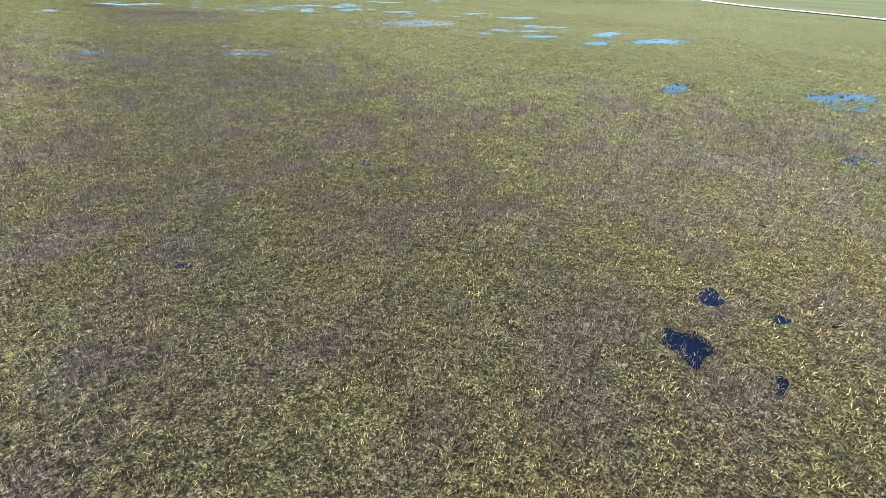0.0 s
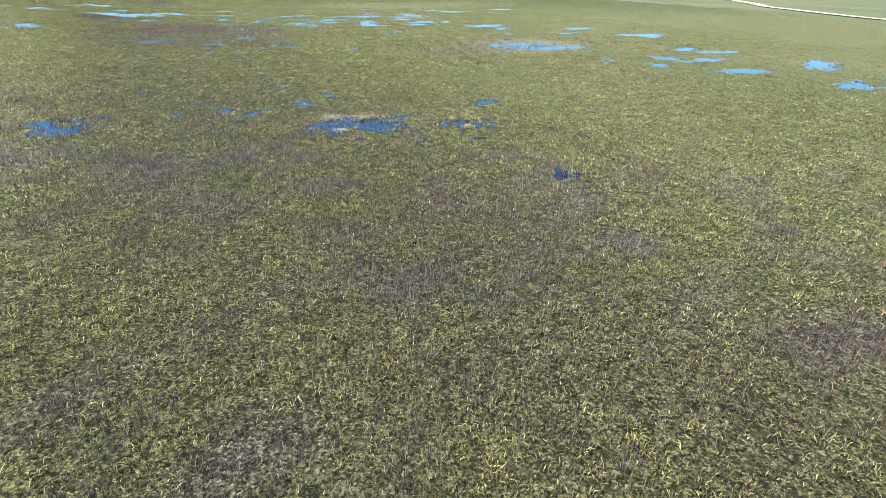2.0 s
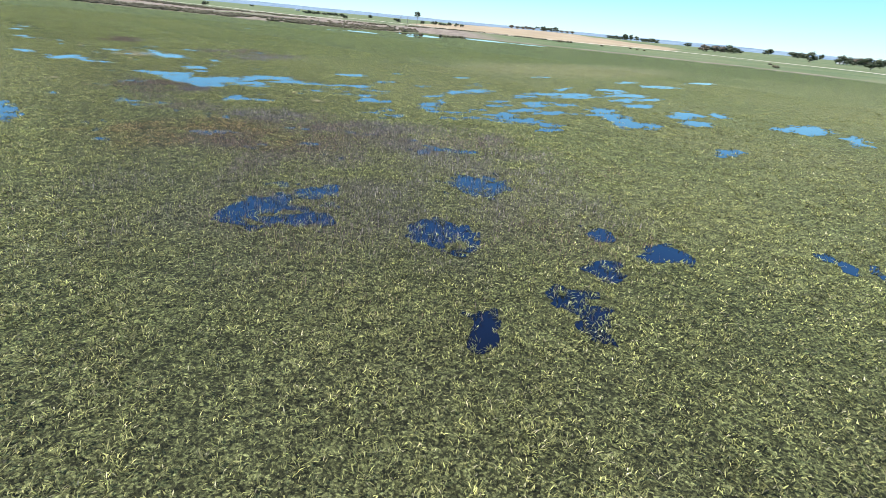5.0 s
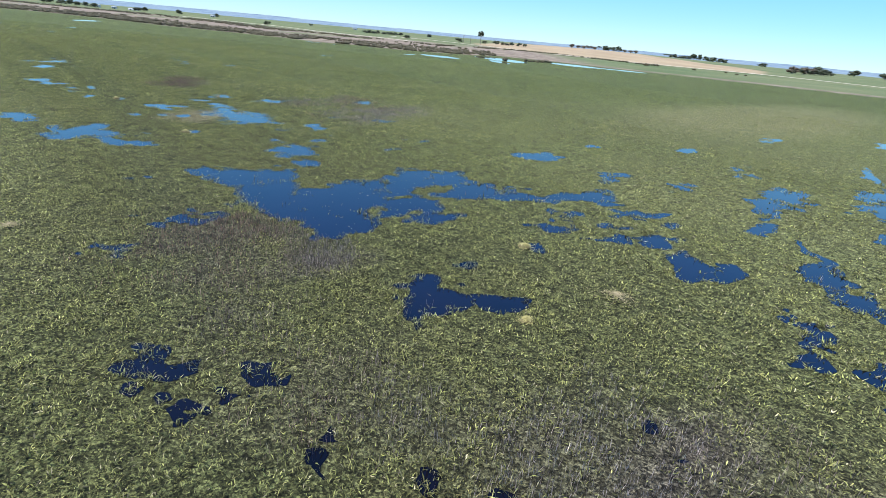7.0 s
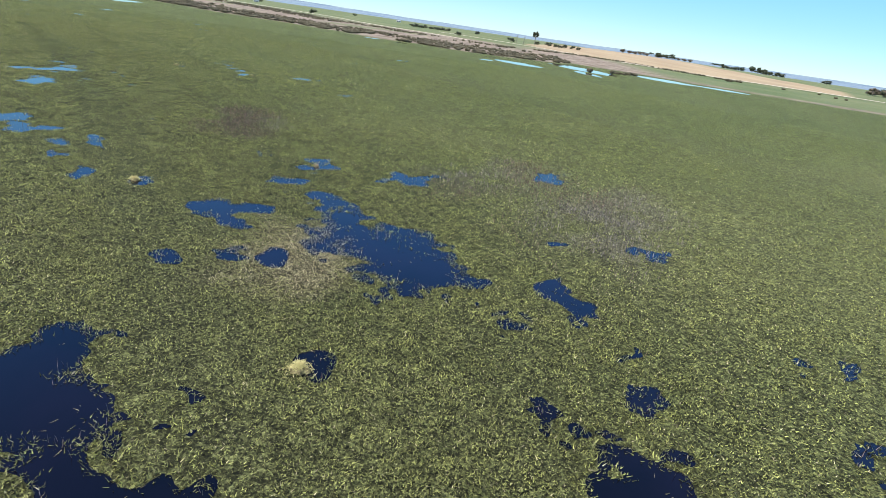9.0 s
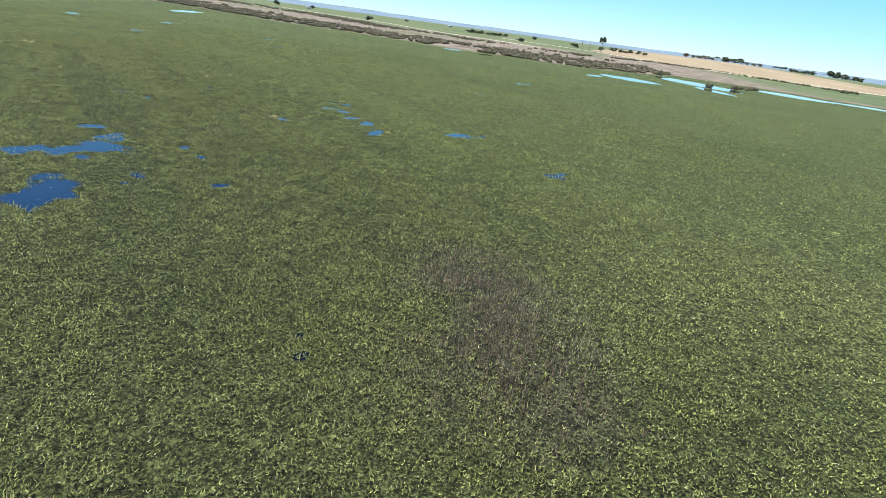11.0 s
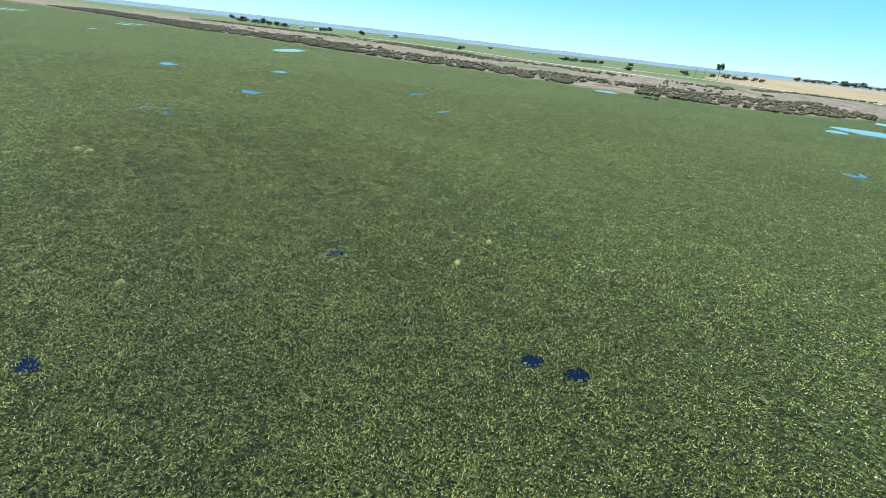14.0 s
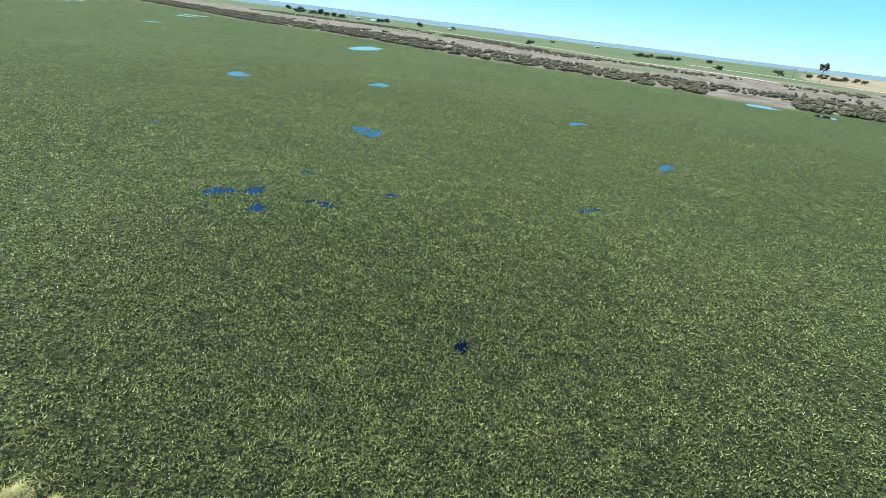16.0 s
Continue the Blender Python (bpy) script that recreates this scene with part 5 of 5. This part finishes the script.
# ---- shrubs of the shore ----
def leaf_cloud(bm, lobes, count, size, rnd):
    """Small bent leaf clumps strewn over the skins of several lobes."""
    for _ in range(count):
        c, r = lobes[rnd.randrange(len(lobes))]
        d = Vector((rnd.gauss(0, 1), rnd.gauss(0, 1), rnd.gauss(0.25, 0.9))).normalized()
        p = c + Vector((d.x * r.x, d.y * r.y, d.z * r.z)) * rnd.uniform(0.8, 1.12)
        if p.z < 0.05:
            continue
        t = d.orthogonal().normalized()
        t = Matrix.Rotation(rnd.uniform(0, 6.28), 3, d) @ t
        b = d.cross(t)
        s = size * rnd.uniform(0.6, 1.4)
        q = [bm.verts.new(p + t * s * u + b * s * w + d * s * h) for u, w, h in ((-0.6, -0.5, -0.3), (0.6, -0.4, -0.2), (0.45, 0.55, 0.25), (-0.5, 0.5, 0.3))]
        bm.faces.new(q)


def lobe_body(bm, lobes, rnd, sub=2):
    """The dense inside of a crown: knobbly lobes run together."""
    for c, r in lobes:
        made = bmesh.ops.create_icosphere(bm, subdivisions=sub, radius=1.0)["verts"]
        off = Vector((rnd.uniform(0, 50), rnd.uniform(0, 50), 0))
        for v in made:
            k = 0.86 + 0.3 * noise.noise(v.co * 1.7 + off) + 0.16 * noise.noise(v.co * 4.5 + off)
            v.co = Vector((c.x + v.co.x * r.x * k, c.y + v.co.y * r.y * k, max(0.0, c.z + v.co.z * r.z * k)))


def shrub_mesh(seed, leaves=130, most=6):
    rnd = random.Random(seed)
    lobes = []
    for _ in range(rnd.randint(most - 2, most)):
        r = rnd.uniform(0.32, 0.55)
        lobes.append((Vector((rnd.uniform(-0.6, 0.6), rnd.uniform(-0.5, 0.5), rnd.uniform(0.3, 0.5))), Vector((r, r * 0.9, rnd.uniform(0.38, 0.55)))))
    bm = bmesh.new()
    lobe_body(bm, lobes, rnd, 1)
    leaf_cloud(bm, lobes, leaves, 0.11, rnd)
    me = bpy.data.meshes.new("crown")
    bm.to_mesh(me)
    bm.free()
    me.materials.append(SHRUB)
    st = bmesh.new()
    for k in range(4):
        a = k * 1.57 + rnd.uniform(-0.4, 0.4)
        tip = Vector((0.45 * math.cos(a), 0.4 * math.sin(a), 0.45))
        rings = []
        for f, w in ((0.0, 0.045), (1.0, 0.015)):
            p = tip * f
            rings.append([st.verts.new(p + Vector((w * math.cos(u), w * math.sin(u), 0))) for u in (0, 2.09, 4.19)])
        for i in range(3):
            st.faces.new((rings[0][i], rings[0][(i + 1) % 3], rings[1][(i + 1) % 3], rings[1][i]))
    stems = bpy.data.meshes.new("stems")
    st.to_mesh(stems)
    st.free()
    stems.materials.append(BARK)
    return me, stems


SHRUBS = [shrub_mesh(60 + k) for k in range(7)]


def shrub(x, y, w, h, rnd, label="grey-olive saltbush shrub on the muddy marsh shore", group="shore shrubs"):
    me, stems = SHRUBS[rnd.randrange(len(SHRUBS))]
    base = new("shrub")
    zz = float(height(np.array([x]), np.array([y]))[0]) if inland(np.array([x]), np.array([y]))[0] > 2 else -0.05
    base.matrix_world = pose(x, y, zz, 0, 0, rnd.uniform(0, 360)) @ Matrix.Diagonal((w / 2, w / 2, h, 1))
    for name, data in (("crown", me), ("stems", stems)):
        o = new(name, data)
        o.parent = base
    return tagged(base, label, "shrub", group)


srnd = random.Random(11)
belt = []
BACK = np.array([(-480, 850), (-320, 765), (-271, 707), (-222, 668), (-174, 655), (-136, 645), (-97, 628), (-63, 642), (-20, 705), (18, 766), (57, 756), (76, 725),
                 (111, 696), (127, 673), (142, 662)], float)
while len(belt) < 4200:
    u = srnd.random()
    if u < 0.60:
        x = srnd.uniform(-680, -14)
        off = srnd.uniform(2, 74)
        y = off + float(np.interp(x, SHORE[:, 0], SHORE[:, 1]))
    elif u < 0.64:
        x = srnd.uniform(-480, -20)
        off = srnd.uniform(76, 120)
        y = off + float(np.interp(x, SHORE[:, 0], SHORE[:, 1]))
    else:
        x = srnd.uniform(-640, 145)
        off = 150 + srnd.uniform(0, float(np.interp(x, (-300, -200, -100, -20, 15), (85, 72, 52, 26, 11))))
        y = off - 150 + float(np.interp(x, BACK[:, 0], BACK[:, 1]))
        if srnd.random() > np.interp(x, (-200, 0, 20), (1, 0.6, 0.55)):
            continue
    gap = float(grain(np.array([x]), np.array([y]), 34.0, 71)[0]) + 0.5 * float(grain(np.array([x]), np.array([y]), 11.0, 72)[0])
    if abs(x + 127) < 11 and off < 42:
        continue
    if gap < (-0.75 if off < 75 else 0.35 if off < 121 else -0.45):
        continue
    belt.append((x, y, srnd.uniform(2.8, 6.8), srnd.uniform(0.9, 1.9), off))
belt.sort(key=lambda b: b[4] + 0.02 * abs(b[0] + 120))
for x, y, w, h, _ in belt[:290]:
    shrub(x, y, w, h, srnd)
for x, y, w, h in ((-12, 476, 4.4, 2.5), (1, 485, 3.6, 2.5), (4, 489, 4.0, 1.9), (8, 493, 4.6, 1.8), (12, 498, 4.2, 2.0), (17, 506, 5.0, 2.0), (20, 510, 4.2, 1.6), (-24, 528, 7, 2.6),
                   (165, 634, 4, 1.6), (127, 643, 7, 2.4), (139, 655, 6, 2.2), (196, 640, 3.6, 1.5), (189, 606, 3.4, 1.4), (194, 602, 3.0, 1.3), (227, 462, 6, 2.6), (262, 520, 5, 1.8)):
    shrub(x, y, w, h, srnd, "dark shrub standing alone near the water", "single shrubs")


def far_shrubs():
    """The depth of the belt, where single shrubs run together."""
    vs, fs, n0 = [], [], 0
    shapes = []
    for me in (shrub_mesh(90 + k, 16, 3)[0] for k in range(5)):
        co = np.empty(len(me.vertices) * 3)
        me.vertices.foreach_get("co", co)
        polys = [tuple(p.vertices) for p in me.polygons]
        shapes.append((co.reshape(-1, 3), polys))
    for x, y, w, h, _ in belt[290:]:
        co, polys = shapes[srnd.randrange(len(shapes))]
        a = srnd.uniform(0, 6.28)
        c, s = math.cos(a), math.sin(a)
        z0 = float(height(np.array([x]), np.array([y]))[0])
        vs.append(np.column_stack([x + (co[:, 0] * c - co[:, 1] * s) * w / 2, y + (co[:, 0] * s + co[:, 1] * c) * w / 2, z0 + co[:, 2] * h]))
        fs += [tuple(i + n0 for i in p) for p in polys]
        n0 += len(co)
    me = bpy.data.meshes.new("shrub_belt")
    me.from_pydata(np.concatenate(vs).tolist(), [], fs)
    me.materials.append(SHRUB)
    tagged(new("shrub_belt", me), "dense belt of grey-olive saltbush behind the shore", "shrubs", kind="stuff")


far_shrubs()


# ---- trees ----
def tree_kind(seed, lean_tall, leaf):
    """A unit gum tree: tapered trunk with limbs, and a broken crown of leaf clumps."""
    rnd = random.Random(seed)
    bm = bmesh.new()

    def limb(a, b, r0, r1, n=5):
        d = (b - a).normalized()
        t = d.orthogonal().normalized()
        u = d.cross(t)
        ra = [bm.verts.new(a + (t * math.cos(k * 6.283 / n) + u * math.sin(k * 6.283 / n)) * r0) for k in range(n)]
        rb = [bm.verts.new(b + (t * math.cos(k * 6.283 / n) + u * math.sin(k * 6.283 / n)) * r1) for k in range(n)]
        for k in range(n):
            bm.faces.new((ra[k], ra[(k + 1) % n], rb[(k + 1) % n], rb[k]))

    fork = Vector((rnd.uniform(-0.03, 0.03), rnd.uniform(-0.03, 0.03), 0.55 if lean_tall else 0.14))
    limb(Vector((0, 0, -0.02)), fork, 0.04, 0.028)
    lobes = []
    for k in range(6 if lean_tall else 11):
        a = k * 1.05 + rnd.uniform(-0.4, 0.4)
        rr = rnd.uniform(0.12, 0.42)
        tip = Vector((rr * math.cos(a), rr * math.sin(a), rnd.uniform(0.68, 0.9) if lean_tall else rnd.uniform(0.24, 0.78)))
        limb(fork, tip, 0.02, 0.007, 4)
        q = rnd.uniform(0.14, 0.24) if lean_tall else rnd.uniform(0.19, 0.28)
        lobes.append((tip, Vector((q, q, q * (0.55 if lean_tall else 0.8)))))
    trunk = bpy.data.meshes.new("trunk")
    bm.to_mesh(trunk)
    bm.free()
    trunk.materials.append(BARK)
    cb = bmesh.new()
    lobe_body(cb, [(c, r * 0.8) for c, r in lobes], rnd, 1)
    leaf_cloud(cb, lobes, 330, 0.05, rnd)
    crown = bpy.data.meshes.new("crown")
    cb.to_mesh(crown)
    cb.free()
    crown.materials.append(leaf)
    return trunk, crown


ROUND = [tree_kind(200 + k, False, LEAF) for k in range(4)]
DRY = [tree_kind(220 + k, False, LEAF_DRY) for k in range(2)]
TALL = [tree_kind(230 + k, True, LEAF) for k in range(2)]
trnd = random.Random(5)


def tree(x, y, w, h, kinds=None, label="dark green paddock gum tree with a rounded crown"):
    trunk, crown = (kinds or ROUND)[trnd.randrange(len(kinds or ROUND))]
    base = new("tree")
    zz = float(height(np.array([x]), np.array([y]))[0]) - 0.1
    base.matrix_world = pose(x, y, zz, 0, 0, trnd.uniform(0, 360)) @ Matrix.Diagonal((w, w, h, 1))
    for name, data in (("trunk", trunk), ("crown", crown)):
        o = new(name, data)
        o.parent = base
    return tagged(base, label, "tree", "paddock trees")


def row_of_trees(x0, y0, x1, y1, n, w, h, kinds=None, label="low dark windbreak tree in a paddock row"):
    for k in range(n):
        f = (k + 0.5) / n
        tree(x0 + (x1 - x0) * f + trnd.uniform(-2, 2), y0 + (y1 - y0) * f + trnd.uniform(-5, 5), w * trnd.uniform(0.8, 1.2), h * trnd.uniform(0.75, 1.15), kinds, label)


tree(-10, 945, 10, 17.5, TALL, "tall gum tree with a bare trunk and flat top")
row_of_trees(15, 1060, 74, 1100, 6, 10, 6.5)
tree(-40, 985, 12, 7.0)
tree(0, 1040, 9, 6.5)
row_of_trees(-196, 1050, -136, 1110, 9, 9.5, 6.2)
tree(-96, 1192, 11, 7)
tree(-108, 884, 10, 4.8)
tree(-297, 902, 10, 6.8)
tree(-355, 1348, 9, 5.5)
tree(-550, 1334, 11, 8)
tree(-553, 1181, 12, 9)
row_of_trees(-626, 1210, -612, 1150, 2, 15, 8)
tree(-709, 1065, 18, 11)
row_of_trees(-700, 1080, -646, 1095, 5, 13, 9.5)
tree(-983, 1401, 15, 10.5)
row_of_trees(225, 1500, 395, 1520, 13, 14, 8.5, TALL + DRY, "ragged gum tree on the ridge of the stubble field")
row_of_trees(300, 1490, 345, 1495, 4, 15, 12)
row_of_trees(500, 1470, 552, 1480, 3, 15, 13)
row_of_trees(670, 1740, 725, 1750, 3, 20, 12)
row_of_trees(662, 2030, 735, 2032, 5, 19, 13)
tree(793, 2021, 32, 13)
tree(653, 1431, 19, 10.5)
row_of_trees(424, 935, 536, 1020, 9, 15, 10, DRY + ROUND, "brown and green gum of a shelter clump")
tree(520, 1022, 18, 14.5)
tree(815, 1361, 26, 15)
row_of_trees(806, 1270, 860, 1285, 4, 18, 16)
tree(536, 846, 16, 16)
tree(1000, 1430, 14, 15)
row_of_trees(622, 903, 811, 1022, 9, 18, 14, ROUND + DRY, "brown and green gum round a farm house")
tree(507, 706, 19, 15)
tree(747, 905, 8, 6)
tree(840, 976, 15, 8)
row_of_trees(1060, 3180, 1130, 3190, 4, 24, 18)
tree(1244, 3002, 48, 20)


def dead_tree(x, y, h, seed):
    rnd = random.Random(seed)
    bm = bmesh.new()

    def stick(a, b, r0, r1):
        d = (b - a).normalized()
        t = d.orthogonal().normalized()
        u = d.cross(t)
        ra = [bm.verts.new(a + (t * math.cos(k * 1.257) + u * math.sin(k * 1.257)) * r0) for k in range(5)]
        rb = [bm.verts.new(b + (t * math.cos(k * 1.257) + u * math.sin(k * 1.257)) * r1) for k in range(5)]
        for k in range(5):
            bm.faces.new((ra[k], ra[(k + 1) % 5], rb[(k + 1) % 5], rb[k]))

    stick(Vector((0, 0, -0.3)), Vector((0.3, 0, h)), 0.35, 0.12)
    for _ in range(6):
        z = h * rnd.uniform(0.45, 0.9)
        a = rnd.uniform(0, 6.28)
        stick(Vector((0.3 * z / h, 0, z)), Vector((2.2 * math.cos(a), 2.2 * math.sin(a), z + rnd.uniform(0.8, 2.4))), 0.14, 0.04)
    base = new("dead_tree")
    base.location = (x, y, float(height(np.array([x]), np.array([y]))[0]))
    part("trunk", bm, BARK, base)
    tagged(base, "bare grey dead tree standing in a paddock", "tree", "dead trees")


dead_tree(-24, 950, 10, 1)
dead_tree(-34, 946, 10.5, 2)


# ---- farm buildings ----
def shed(x, y, length, depth, wall_h, roof_h, turn, label):
    base = new("farm_shed")
    z = float(height(np.array([x]), np.array([y]))[0])
    base.matrix_world = pose(x, y, z, 0, 0, turn)
    bm = bmesh.new()
    bmesh.ops.create_cube(bm, size=1.0, matrix=Matrix.Translation((0, 0, wall_h / 2 - 0.2)) @ Matrix.Diagonal((length, depth, wall_h + 0.4, 1)))
    part("wall", bm, WALLS, base)
    bm = bmesh.new()
    e = 0.4
    L, d = length / 2 + e, depth / 2 + e
    p = [bm.verts.new(q) for q in ((-L, -d, wall_h - 0.1), (L, -d, wall_h - 0.1), (L, d, wall_h - 0.1), (-L, d, wall_h - 0.1), (-L, 0, wall_h + roof_h), (L, 0, wall_h + roof_h))]
    for f in ((0, 1, 5, 4), (2, 3, 4, 5), (0, 4, 3), (1, 2, 5), (0, 3, 2, 1)):
        bm.faces.new([p[i] for i in f])
    part("roof", bm, ROOF, base, "grey galvanised pitched roof")
    for k, off in enumerate((-0.25, 0.2)):
        bm = bmesh.new()
        bmesh.ops.create_cube(bm, size=1.0, matrix=Matrix.Translation((length * off, -depth / 2 - 0.03, 1.05)) @ Matrix.Diagonal((1.6, 0.1, 2.1, 1)))
        part("door", bm, DOOR, base)
    tagged(base, label, "shed", "farm buildings")


shed(-676, 1140, 9, 6, 2.8, 1.6, 20, "white farm shed with a pitched metal roof")
shed(-664, 1170, 7, 5, 2.6, 1.4, 10, "small white farm shed among trees")
shed(-645, 1195, 15, 6, 2.4, 1.0, 25, "long low white farm shed in a paddock")
shed(-530, 1270, 9, 5, 2.4, 1.2, 15, "white farm shed beside a dark tree")
shed(690, 978, 12, 8, 3.2, 2.2, -30, "white farm house half hidden by gums")
shed(-290, 1500, 9, 5, 2.4, 1.2, 15, "white farm shed in a far paddock")
